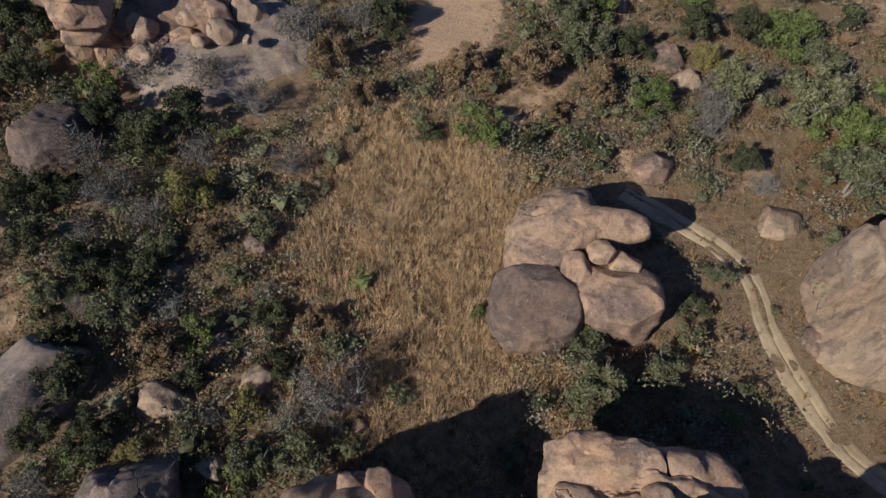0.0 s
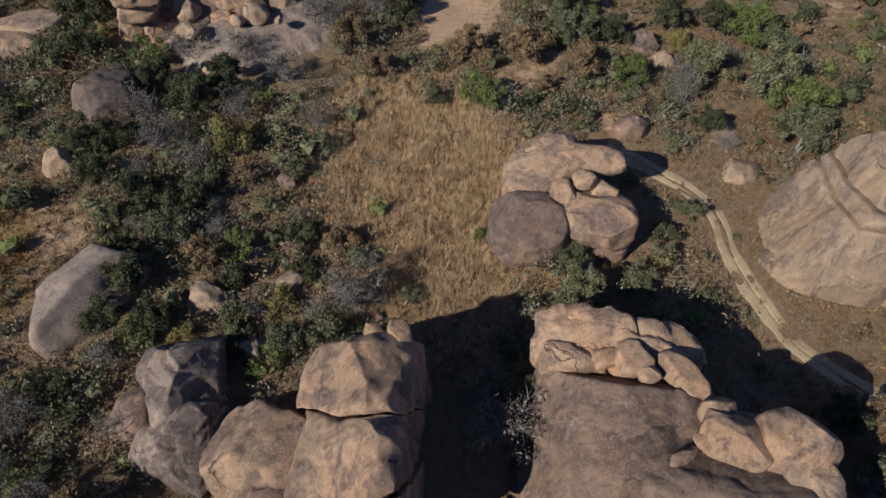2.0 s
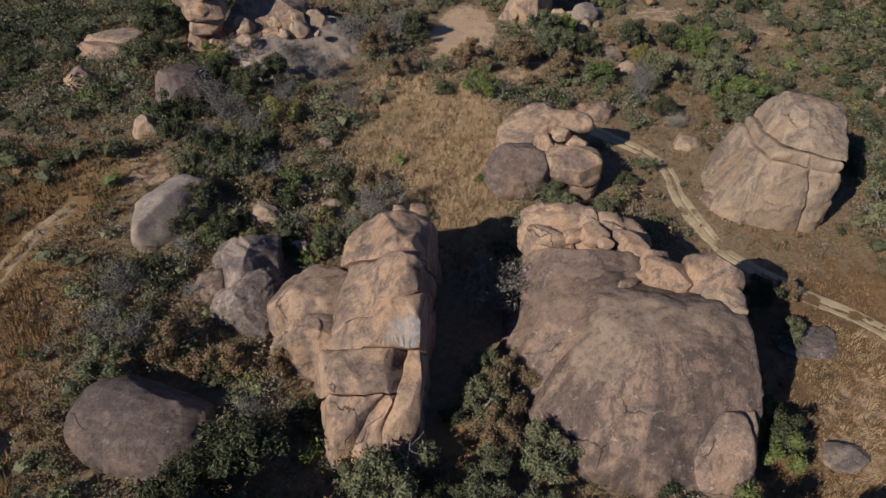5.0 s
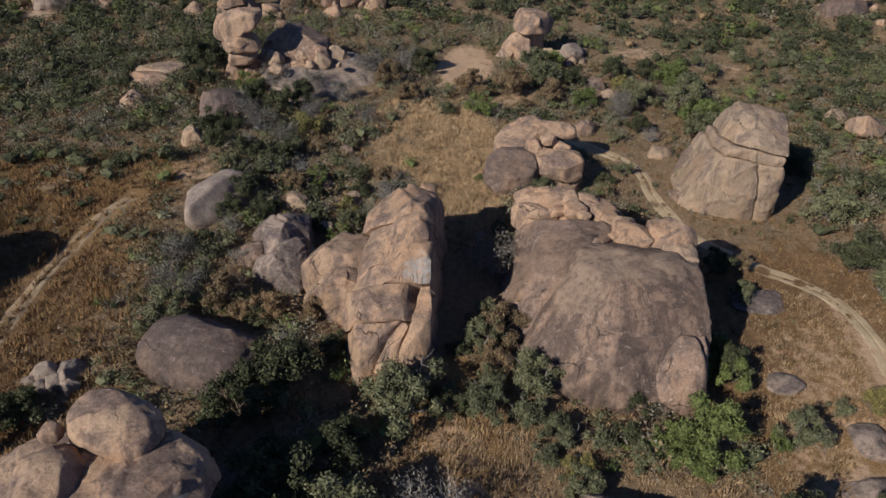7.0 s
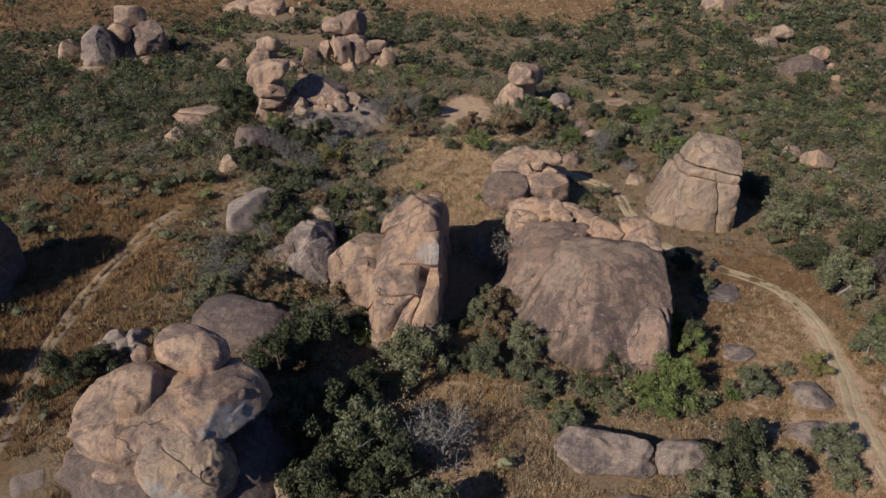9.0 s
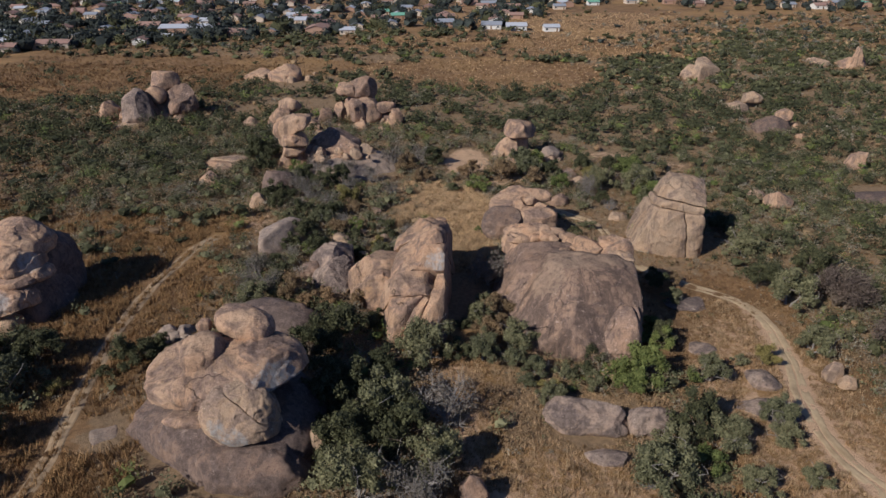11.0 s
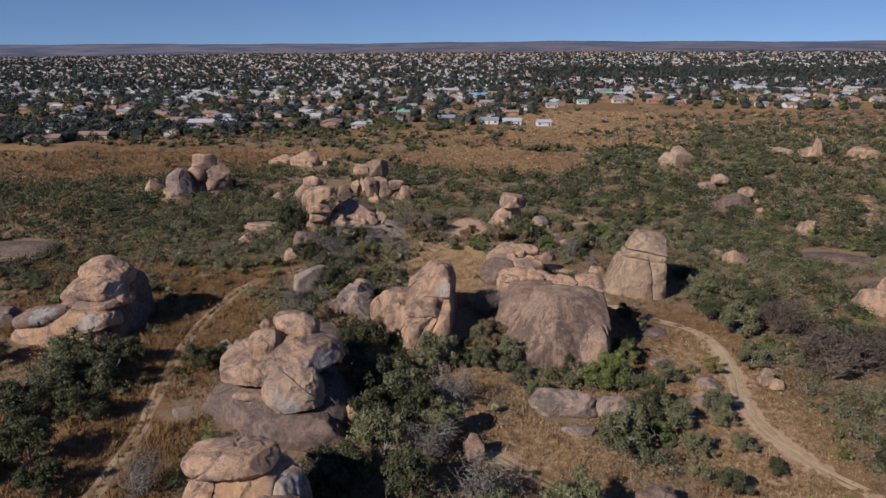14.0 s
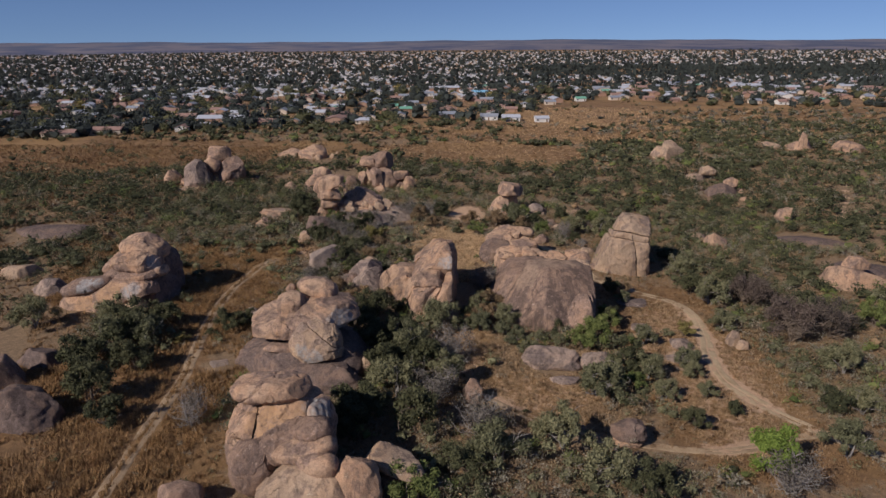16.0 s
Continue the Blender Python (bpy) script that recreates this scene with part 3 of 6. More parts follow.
def cleft(x, y, z, a, b, c, rz, rx, ry, p, seed, rough, taper, cuts, mat, level, joints, labels, group, gap=0.13, worn=0.12, pillow=0.4, chips=3, nudges=(), warp=0.55):
    """A boulder parted along joints into pieces that still fit."""
    me = boulder_mesh((a, b, c), p, seed, rough, taper, cuts, (), level, 0)
    at = np.array([q.co[:] for q in me.vertices])
    turn = np.array(pose(x, y, z, rx, ry, rz))
    at = at @ turn[:3, :3].T + turn[:3, 3]
    bpy.data.meshes.remove(me)
    split_mass(at, ball(level)[1], joints, [(label, None) for label in labels], seed, mat, group, gap, worn, pillow, chips, nudges, warp)


# the split ridge beside the shaded gap
G1 = "blocks of the split ridge"
ridge, ridge_faces = long_mass(-9.2, 5.6, -0.8, 13.4, -1.0, ((-14.5, 4.0), (-12, 8.0), (-9.8, 9.6), (-7.4, 11.6), (-7.0, 12.9), (-4.0, 13.7), (-3.4, 14.3), (0.5, 14.6), (2.5, 13.2), (3.0, 13.8), (8.4, 13.2), (13, 11.0)), 3.8, 3, (((-7.4, 0, 13.6), (-0.63, -0.05, 0.77)), ((-8.6, 3, 14.2), (-0.66, 0.10, 0.72)), ((-6.2, 0, 14.2), (0.5, 0, 0.86)), ((-5.0, 0, 8), (1, 0.0, 0.05)), ((-13.6, -9, 5), (-0.85, -0.4, 0.3)), ((-8.5, -10.6, 7.8), (0, -0.64, 0.77))), 7)
split_mass(ridge, ridge_faces, (
    (0, (0, 0, -0.6), (0, 0, -1)),
    (0, (-8.9, 2.6, 13.0), (0.03, -0.86, -0.5)), (2, (-7.1, -3.7, 13.5), (0.36, -0.80, -0.48)), (3, (-9.9, -7.3, 11.0), (0.02, -0.86, -0.5)),
    (4, (-6.6, -9.2, 7.8), (0.80, -0.45, 0.2)), (4, (-9.2, -9.8, 7.8), (0.10, -0.82, -0.55)), (6, (-8.9, -10.8, 7.0), (0.80, -0.6, 0.0)),
), (
    ("tan granite block at the back of the split ridge", None), ("buried foot of the split ridge", None), ("peaked tan granite block topping the ridge", None), ("tan granite block with a bluish-white mineral wash", ROCK_RIDGE),
    ("cracked tan granite block at the ridge foot", None), ("narrow granite slab split from the ridge foot", None), ("rounded shield-shaped granite flake on the ridge foot", None), ("low granite slab under the ridge's front", None),
), 5, ROCK, G1, nudges=((-0.2, 0, -0.2, 1.0), (0, 0, 0, 1), (0.2, -0.1, 0.15, 0.88), (0.1, -0.2, 0.0, 0.96), (-0.2, 0.05, -0.2, 1.04), (0.0, 0.05, -0.2, 1.0), (-0.2, 0.05, -0.3, 1.06), (0, 0.05, -0.3, 1.0), (0.0, 0, 0.1, 1.0)))
boulder(-7.0, 9.8, 10.5, 1.1, 1.7, 1.3, 12, 8, -10, 3.6, 4, 0.12, 0, ((0.5, -0.6, 0.6, 0.7),), (), ROCK, 5, "small split granite cap on the ridge", G1, 9)
boulder(-8.9, 10.2, 10.6, 1.0, 1.2, 0.9, 40, 0, 12, 3.6, 5, 0.12, 0, ((-0.5, -0.5, 0.6, 0.7),), (), ROCK, 5, "small split granite cap on the ridge", G1, 9)
boulder(-6.7, 6.9, 10.8, 0.9, 1.6, 1.2, -8, 0, 10, 3.6, 6, 0.12, 0, ((0.5, -0.6, 0.6, 0.7),), (), ROCK, 5, "narrow flake split from the ridge top", G1, 9)
boulder(-16.6, 2.6, 3.4, 4.9, 3.6, 5.2, -15, 0, -4, 3.4, 9, 0.05, 0.12, ((-0.62, 0.1, 0.8, 0.80), (0.1, 0.1, 1, 0.88)), (), ROCK, 5, "low tan granite shoulder block of the ridge", G1, 1)
boulder(-16.0, -1.7, 2.0, 4.4, 3.0, 5.0, -10, 0, -4, 3.6, 26, 0.05, 0.10, ((-0.62, 0, 0.8, 0.84), (0.1, -0.80, 0.6, 0.86)), (), ROCK_RIDGE, 6, "rust-stained granite front of the ridge's shoulder", G1, 1)

# the great dome
G2 = "blocks of the great dome"
boulder(10.9, 3.8, 0.8, 8.6, 11.4, 8.3, -5, 0, 0, 2.9, 12, 0.04, 0.12, ((-0.85, -0.1, 0.5, 0.86), (0, 1, 0.25, 0.97), (-0.30, -0.10, 0.95, 0.90), (-0.4, -0.75, 0.5, 0.90)), (), ROCK_GREY, 6, "broad grey-brown granite shoulder of the dome", G2, 1)
boulder(16.3, -2.0, -0.4, 14.0, 11.7, 11.3, -1, 0, 0, 2.12, 13, 0.018, 0.0, ((1, 0.02, 0.02, 0.52), (0.40, -0.75, 0.53, 0.86), (-0.697, -0.423, 0.58, 0.835), (-0.895, 0.044, 0.442, 0.785), (0.05, 0.35, 0.94, 0.95)), (), ROCK_CREST, 6, "great weathered granite dome with drip-streaked face", G2, 0)
cleft(10.4, 12.6, 5.9, 7.0, 3.3, 2.7, -5, 0, 3, 2.7, 14, 0.08, 0, ((0, -0.55, 0.83, 0.86),), ROCK, 6, ((0, (10, 11.0, 7.4), (0.04, -0.62, 0.78)), (0, (12.4, 12, 6), (0.95, 0.25, 0.1)), (1, (9.2, 11, 7), (0.92, 0.2, 0.3)), (1, (5.9, 11, 7), (-0.9, 0.3, 0.2))), ("long granite slab along the back of the dome", "lower granite layer of the back slab", "split end of the back slab", "layered flake of the back slab", "thin flake at the end of the back slab"), G2, 0.2, 0.22, 0.3, 2, (), 0.4)
boulder(6.6, 11.0, 7.7, 2.5, 1.1, 0.9, -8, 0, 6, 2.5, 15, 0.12, 0, (), (), ROCK, 4, "finger-shaped granite flake on the dome", G2)
boulder(9.0, 10.8, 8.0, 1.2, 0.9, 0.75, 10, 0, 0, 2.5, 16, 0.12, 0, (), (), ROCK, 4, "small granite flake on the dome", G2)
boulder(11.2, 10.8, 8.4, 1.6, 1.5, 1.0, 30, 0, 0, 2.5, 17, 0.14, 0, (), (), ROCK, 4, "knobbly granite flake on the dome", G2)
boulder(15.0, 9.4, 8.2, 2.6, 1.2, 1.1, -50, 0, 0, 2.5, 18, 0.10, 0, (), (), ROCK, 4, "finger-shaped granite flake on the dome", G2)
boulder(12.2, 9.2, 8.6, 0.9, 0.7, 0.5, 0, 0, 0, 2.5, 19, 0.12, 0, (), (), ROCK, 4, "small granite flake on the dome", G2)
boulder(16.4, 5.8, 9.8, 1.3, 1.2, 1.0, -30, 0, 0, 3.0, 20, 0.1, 0, (), (), ROCK, 4, "small granite block on the dome's edge", G2)
boulder(17.2, 3.8, 10.0, 2.4, 1.9, 1.3, -20, 0, 0, 3.2, 21, 0.08, 0, ((1, 0.3, 0, 0.85),), (), ROCK, 5, "angular granite block on the dome's edge", G2)
boulder(21.0, 3.6, 9.9, 2.8, 2.4, 1.5, 12, 0, -4, 3.4, 22, 0.07, 0, ((-1, 0.2, 0.1, 0.85), (0.7, 0.5, 0.3, 0.82), (0, -0.5, 0.8, 0.8)), (), ROCK, 5, "balanced angular granite block on the dome's corner", G2, 6)
boulder(21.9, 1.0, 9.0, 2.2, 2.6, 1.3, -10, 0, 14, 3.2, 23, 0.06, 0, ((1, 0, 0.1, 0.85),), (), ROCK_PALE, 5, "pale granite slab under the balanced block", G2)
for n, (x, y, z, a, b, c, rz) in enumerate(((13.4, 2.2, 10.0, 1.3, 0.5, 0.35, 30), (11.2, 0.9, 9.4, 1.1, 0.4, 0.3, 38), (15.2, 3.6, 9.9, 0.9, 0.6, 0.4, 20))):
    boulder(x, y, z, a, b, c, rz, 0, 8, 3.4, 320 + n, 0.12, 0, (), (), ROCK, 4, "thin granite flake beside a crack in the dome", G2, 8)
boulder(20.6, -10.4, 2.6, 3.0, 2.3, 4.2, -6, -24, 0, 2.6, 24, 0.06, 0.1, ((0, -0.85, 0.5, 0.82),), (), ROCK_GREY, 5, "rounded granite flake leaning on the dome's foot", G2, 2)
boulder(22.9, -8.8, 2.0, 1.2, 2.4, 4.4, 0, -14, 0, 2.8, 25, 0.06, 0.2, (), (), ROCK_GREY, 5, "narrow granite flake at the dome's foot", G2)

# the tower
G3 = "blocks of the tower"
cleft(35.9, 30.0, 4.0, 7.6, 6.4, 8.6, -8, 0, 0, 3.6, 31, 0.015, 0.02, ((-0.875, -0.03, 0.484, 0.525), (0.05, -0.96, 0.28, 0.92), (1, -0.05, 0.06, 0.87), (-0.25, -0.35, 0.90, 0.88), (0.25, -0.3, 0.92, 0.95)), ROCK_PALE, 6, ((0, (38, 24, 7.9), (0.13, 0.16, 0.97)), (1, (38, 24, 9.7), (0.16, 0.20, 0.96)), (0, (38.6, 24, 2), (0.97, 0.2, 0.12))), ("tall pale granite base of the balancing tower", "flat granite slab in the balancing tower", "great rounded granite capstone of the tower", "split-off side of the tower's base"), G3, 0.16, 0.34, 0.22, 0, ((0, 0, 0, 1), (0.1, 0, 0, 0.95), (0.25, -0.25, 0.02, 0.95), (0, 0, 0, 1)), 0.22)
boulder(30.0, 28.2, -0.5, 2.2, 1.6, 0.9, -10, 0, 0, 2.4, 34, 0.1, 0, (), (), ROCK_GREY, 5, "low granite apron at the tower's foot", G3)
boulder(30.8, 26.2, -0.6, 1.4, 1.1, 0.9, 20, 0, 0, 2.4, 35, 0.12, 0, (), (), ROCK_GREY, 4, "small granite stone at the tower's foot", G3)

# the three-stone group
G4 = "stones of the three-stone group"
boulder(5.4, 35.4, 3.6, 4.6, 4.4, 4.1, 18, 0, 4, 3.2, 41, 0.06, 0.08, ((-0.45, -0.2, 0.87, 0.78), (0.3, -0.9, 0.2, 0.86), (-0.5, 0.5, 0.7, 0.84)), (), ROCK, 5, "broad tan granite slab of the three-stone group", G4, 2)
boulder(9.9, 35.2, 6.5, 3.8, 1.5, 1.3, -3, 0, 3, 2.6, 42, 0.05, 0, ((0.2, -0.5, 0.8, 0.8),), (), ROCK, 5, "overhanging granite arm of the three-stone group", G4, 2)
boulder(6.9, 31.2, 5.0, 1.5, 1.7, 1.9, 30, 0, 0, 2.5, 43, 0.12, 0, (), (), ROCK, 4, "wedged tan granite stone", G4)
boulder(3.9, 28.7, 2.8, 4.1, 3.8, 3.4, 0, -8, 0, 2.7, 44, 0.05, 0, ((0, -0.62, 0.78, 0.78), (-0.7, -0.2, 0.68, 0.88)), (), ROCK_BROWN, 5, "dark patinated round granite boulder", G4, 2)
boulder(10.6, 29.2, 4.2, 4.0, 3.3, 2.1, -12, -10, 6, 3.2, 45, 0.05, 0, ((0.7, -0.6, 0, 0.9), (0, -0.6, 0.8, 0.78)), (), ROCK, 5, "tan granite boulder resting on a low base", G4, 4)
boulder(11.0, 29.4, 1.2, 3.4, 2.9, 1.9, -8, 0, 0, 2.8, 46, 0.08, 0, (), (), ROCK_GREY, 5, "low granite base under a boulder", G4)
boulder(9.3, 32.3, 6.4, 1.3, 1.1, 1.0, 0, 0, 0, 2.4, 47, 0.1, 0, (), (), ROCK, 4, "small round granite stone on top", G4)
boulder(11.3, 32.0, 5.3, 1.5, 1.2, 0.8, -20, 0, 0, 3.0, 48, 0.08, 0, (), (), ROCK, 4, "small granite block on the group", G4)

# the stack with the great ball
G5 = "blocks of the ball stack"
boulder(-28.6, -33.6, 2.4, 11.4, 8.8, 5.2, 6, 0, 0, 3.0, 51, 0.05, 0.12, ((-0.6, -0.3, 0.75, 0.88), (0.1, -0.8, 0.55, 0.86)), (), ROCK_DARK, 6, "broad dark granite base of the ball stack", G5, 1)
boulder(-28.3, -32.8, 9.9, 9.1, 5.6, 3.5, 2, 0, -6, 2.6, 53, 0.035, 0.0, ((0.85, -0.35, 0.15, 0.90), (0.55, -0.3, -0.78, 0.62), (0.02, -0.80, 0.60, 0.90), (-0.55, -0.25, 0.80, 0.84), (-0.3, -0.4, -0.86, 0.72)), (), ROCK_SLAB, 6, "thick granite slab with a bluish-white wash", G5, 1)
boulder(-30.2, -33.4, 13.1, 2.5, 2.6, 1.9, 20, 0, -6, 2.5, 54, 0.05, 0.05, ((0.1, -0.5, 0.86, 0.84), (0.9, -0.3, 0.3, 0.88)), (), ROCK, 5, "rounded tan granite stone on the stack", G5, 1)
boulder(-31.2, -30.2, 14.6, 0.8, 0.8, 0.75, 0, 0, 0, 2.5, 55, 0.10, 0, (), (), ROCK, 4, "small granite stone wedged on the stack", G5, 3)
boulder(-26.9, -29.0, 14.4, 3.7, 2.4, 1.55, -16, 0, 11, 2.5, 56, 0.05, 0.05, ((0, -0.7, 0.7, 0.86), (-0.7, -0.1, 0.7, 0.86)), (), ROCK, 5, "great ball-shaped granite boulder crowning the stack", G5, 1)
cleft(-25.5, -37.2, 8.0, 4.4, 3.0, 4.0, -6, 0, 0, 2.35, 57, 0.03, 0.14, ((0.1, -0.86, 0.45, 0.80), (0.3, -0.3, -0.9, 0.80)), ROCK_LEANING, 6, ((0, (-23.4, -39, 9.6), (0.62, 0.1, 0.78)),), ("domed granite block leaning on the stack's front", "cracked corner of the leaning block"), G5, 0.10, 0.10, 0.15, 1, (), 0.25)
boulder(-31.0, -37.4, 6.9, 3.4, 1.5, 0.7, 6, 0, 4, 2.6, 58, 0.1, 0, (), (), ROCK, 4, "undercut tan granite ledge", G5)
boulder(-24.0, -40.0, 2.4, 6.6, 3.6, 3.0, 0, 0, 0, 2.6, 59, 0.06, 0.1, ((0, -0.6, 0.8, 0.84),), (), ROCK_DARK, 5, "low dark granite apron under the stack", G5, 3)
boulder(-17.4, -36.2, 3.9, 1.0, 0.8, 1.2, 0, 0, 12, 3.2, 161, 0.10, 0.3, (), (), ROCK_PALE, 4, "small pale wedge of granite below the stack", G5, 4)

# the layered stack
G6 = "blocks of the layered stack"
boulder(-24.6, -60.8, 12.9, 5.0, 3.2, 1.35, 3, -4, -2, 2.9, 61, 0.045, 0, ((0.9, -0.3, 0.2, 0.90), (-0.5, -0.1, 0.85, 0.88)), ((-0.9, 0.1, 0.3, 0.30, 0.06, 0.25),), ROCK, 6, "flat tan capstone of the layered stack", G6, 1)
cleft(-23.4, -61.4, 7.0, 6.7, 5.2, 5.4, -4, 0, 2, 3.4, 62, 0.04, 0.08, ((0.1, -0.72, 0.68, 0.86), (-0.7, -0.2, 0.66, 0.86)), ROCK_BAND, 6, ((0, (-22, -66, 7.6), (-0.12, -0.25, -0.96)), (0, (-25.6, -66, 10), (-0.80, -0.25, 0.30)), (0, (-18.9, -64, 10), (0.9, -0.2, 0.35))), ("rust-streaked granite body of the layered stack", "lower granite layer of the stack", "grey side of the rust-streaked body", "white-washed corner of the rust-streaked body"), G6, 0.12, 0.14, 0.25, 1, (), 0.4)
boulder(-20.6, -65.0, 8.2, 4.9, 2.9, 2.5, 4, -4, -14, 2.4, 63, 0.035, 0.0, ((0, -0.85, 0.5, 0.86), (-0.3, -0.2, 0.92, 0.9)), (), ROCK_GREY, 6, "long grey granite lens leaning on the stack", G6, 0)
boulder(-25.5, -66.4, 5.2, 3.1, 2.7, 3.5, 8, -6, 4, 2.4, 162, 0.035, 0.04, ((0, -0.85, 0.5, 0.86),), (), ROCK_GREY, 6, "smooth grey granite lobe below the lens", G6, 0)
boulder(-17.9, -66.2, 10.4, 2.4, 1.8, 1.5, 0, 0, -8, 2.3, 64, 0.07, 0, ((0, -0.6, 0.8, 0.85),), (), ROCK_GREY, 5, "round granite knob on the stack", G6, 1)
boulder(-18.6, -67.8, 8.7, 3.8, 1.9, 1.2, 6, 0, -12, 2.4, 163, 0.05, 0, ((0, -0.5, 0.86, 0.82),), (), ROCK, 5, "rounded tan ledge of the stack", G6, 1)
boulder(-16.8, -69.0, 7.9, 2.6, 1.7, 1.4, -10, 0, 8, 2.3, 65, 0.05, 0, ((0, -0.7, 0.7, 0.86),), (), ROCK, 5, "smooth tan granite stone on the stack", G6, 0)
boulder(-18.4, -69.6, 4.2, 5.4, 3.2, 3.5, 0, 0, -4, 2.6, 68, 0.05, 0.16, ((0.25, -0.7, 0.66, 0.86), (-0.75, 0, 0.65, 0.84)), (), ROCK_PALE, 6, "pale granite base of the layered stack", G6, 1)
boulder(-12.4, -68.6, 4.8, 3.0, 2.3, 3.2, 0, 0, 6, 2.7, 66, 0.06, 0.12, ((0.3, -0.7, 0.6, 0.86),), (), ROCK, 5, "upright granite block beside the stack", G6, 1)
boulder(-8.2, -64.2, 5.0, 4.1, 2.1, 1.1, -8, 0, 20, 2.9, 67, 0.06, 0, ((0.1, -0.75, 0.65, 0.84), (-0.3, -0.2, 0.93, 0.84)), (), ROCK_PALE, 5, "tilted pinkish granite slab", G6, 2)
boulder(-8.4, -62.6, 2.2, 4.0, 2.4, 2.3, -10, 0, 10, 2.9, 164, 0.08, 0.1, (), (), ROCK_GREY, 5, "low grey granite block under a tilted slab", G6, 4)

# the stack across the left track
G7 = "blocks of the western stack"
boulder(-69.4, -7.6, 14.6, 4.7, 3.8, 2.3, -8, 0, 10, 2.4, 71, 0.04, 0.30, ((-0.60, -0.25, 0.76, 0.66), (0.60, -0.1, 0.78, 0.80)), (), ROCK, 6, "wedge-shaped tan granite capstone of the western stack", G7, 0)
boulder(-69.8, -10.6, 12.3, 4.9, 3.9, 2.3, -4, 0, 4, 2.7, 72, 0.035, 0.06, ((-0.62, -0.25, 0.74, 0.80), (0.92, -0.3, 0.2, 0.90), (0.1, -0.75, 0.65, 0.88)), (), ROCK_FRONT, 6, "rounded granite lens under the capstone", G7, 0)
boulder(-72.4, -11.4, 10.3, 3.6, 2.4, 1.0, 24, 0, -14, 2.6, 77, 0.06, 0, (), (), ROCK_GREY, 5, "grey granite slab wedged in the western stack", G7, 2)
boulder(-68.8, -12.9, 9.9, 4.4, 2.7, 1.1, 4, 0, -5, 2.5, 73, 0.05, 0, ((0, -0.6, 0.8, 0.84),), (), ROCK, 5, "tan granite layer of the western stack", G7, 1)
boulder(-65.6, -11.0, 10.3, 2.2, 2.4, 1.0, -8, 0, 4, 2.6, 170, 0.06, 0, (), (), ROCK_FRONT, 5, "rust-tinted granite layer behind the stack's ledge", G7, 2)
boulder(-79.0, -14.2, 7.8, 5.9, 2.9, 1.6, -4, 0, -15, 2.4, 74, 0.045, 0, ((0.1, -0.7, 0.7, 0.84),), (), ROCK_LENS, 6, "tilted grey granite lens of the western stack", G7, 1)
boulder(-71.0, -14.6, 6.9, 6.5, 3.4, 2.7, 0, 0, -5, 3.0, 75, 0.04, 0.04, ((0.05, -0.85, 0.5, 0.84), (-0.7, -0.2, 0.68, 0.82), (0.5, -0.2, -0.84, 0.66)), (), ROCK_FRONT, 6, "rust-tinted granite front of the western stack", G7, 0)
boulder(-78.8, -15.0, 3.9, 6.0, 3.2, 2.9, -3, 0, -8, 2.8, 171, 0.045, 0.05, ((0.1, -0.85, 0.5, 0.84), (0.6, -0.4, 0.7, 0.84)), (), ROCK_FRONT, 6, "rounded pinkish granite block at the stack's foot", G7, 0)
boulder(-70.8, -16.2, 3.9, 4.6, 2.7, 2.0, 3, 0, -8, 2.6, 172, 0.05, 0.04, ((0, -0.8, 0.6, 0.86),), (), ROCK_PALE, 5, "pale wedge at the stack's foot", G7, 1)
boulder(-71.0, -10.2, 4.6, 8.4, 5.4, 5.4, 0, 0, 0, 3.0, 173, 0.05, 0.10, (), (), ROCK_DARK, 5, "dark granite core of the western stack", G7, 1)
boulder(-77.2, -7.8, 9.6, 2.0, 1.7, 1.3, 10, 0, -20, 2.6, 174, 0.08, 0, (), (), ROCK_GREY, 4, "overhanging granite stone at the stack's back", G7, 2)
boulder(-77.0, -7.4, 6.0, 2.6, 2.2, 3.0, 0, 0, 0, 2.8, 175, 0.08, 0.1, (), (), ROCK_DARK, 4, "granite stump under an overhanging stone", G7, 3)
# dark granite colour stands in for shade on the stack's right side
boulder(-69.0, -5.6, 6.8, 4.8, 6.2, 7.0, 0, -4, 0, 2.7, 76, 0.05, 0.12, ((0, -0.75, 0.65, 0.86),), (), ROCK_DARK, 5, "tall granite block coloured dark as the stack's shaded side", G7, 1)

# the two piles to the north
G8 = "blocks of the northern piles"
boulder(-47.7, 60.9, 14.0, 4.9, 3.6, 2.5, 6, 0, -24, 3.2, 81, 0.09, 0, (), (), ROCK, 5, "tilted tan capstone of a boulder pillar", G8, 9)
boulder(-47.0, 60.2, 10.6, 4.0, 3.4, 1.9, 0, 0, 0, 3.2, 82, 0.08, 0, (), (), ROCK, 5, "flattened granite boulder in a pillar", G8, 9)
boulder(-47.5, 60.4, 7.8, 2.8, 2.6, 1.7, 0, 0, -6, 3.2, 83, 0.1, 0, (), (), ROCK, 4, "stacked granite block in a pillar", G8)
boulder(-49.3, 60.8, 4.6, 2.1, 2.1, 2.6, 10, 0, 8, 3.2, 84, 0.1, 0, (), (), ROCK, 4, "granite stone at the pillar's foot", G8, 10)
boulder(-46.2, 60.8, 4.4, 2.2, 2.2, 2.3, 0, 0, -10, 3.2, 85, 0.1, 0, (), (), ROCK, 4, "granite stone at the pillar's foot", G8, 10)
boulder(-37.5, 68.0, 6.4, 6.8, 6.0, 4.4, -20, -12, 10, 3.2, 86, 0.07, 0, ((0, -0.75, 0.65, 0.8),), (), ROCK_GREY, 5, "great leaning grey granite boulder", G8, 9)
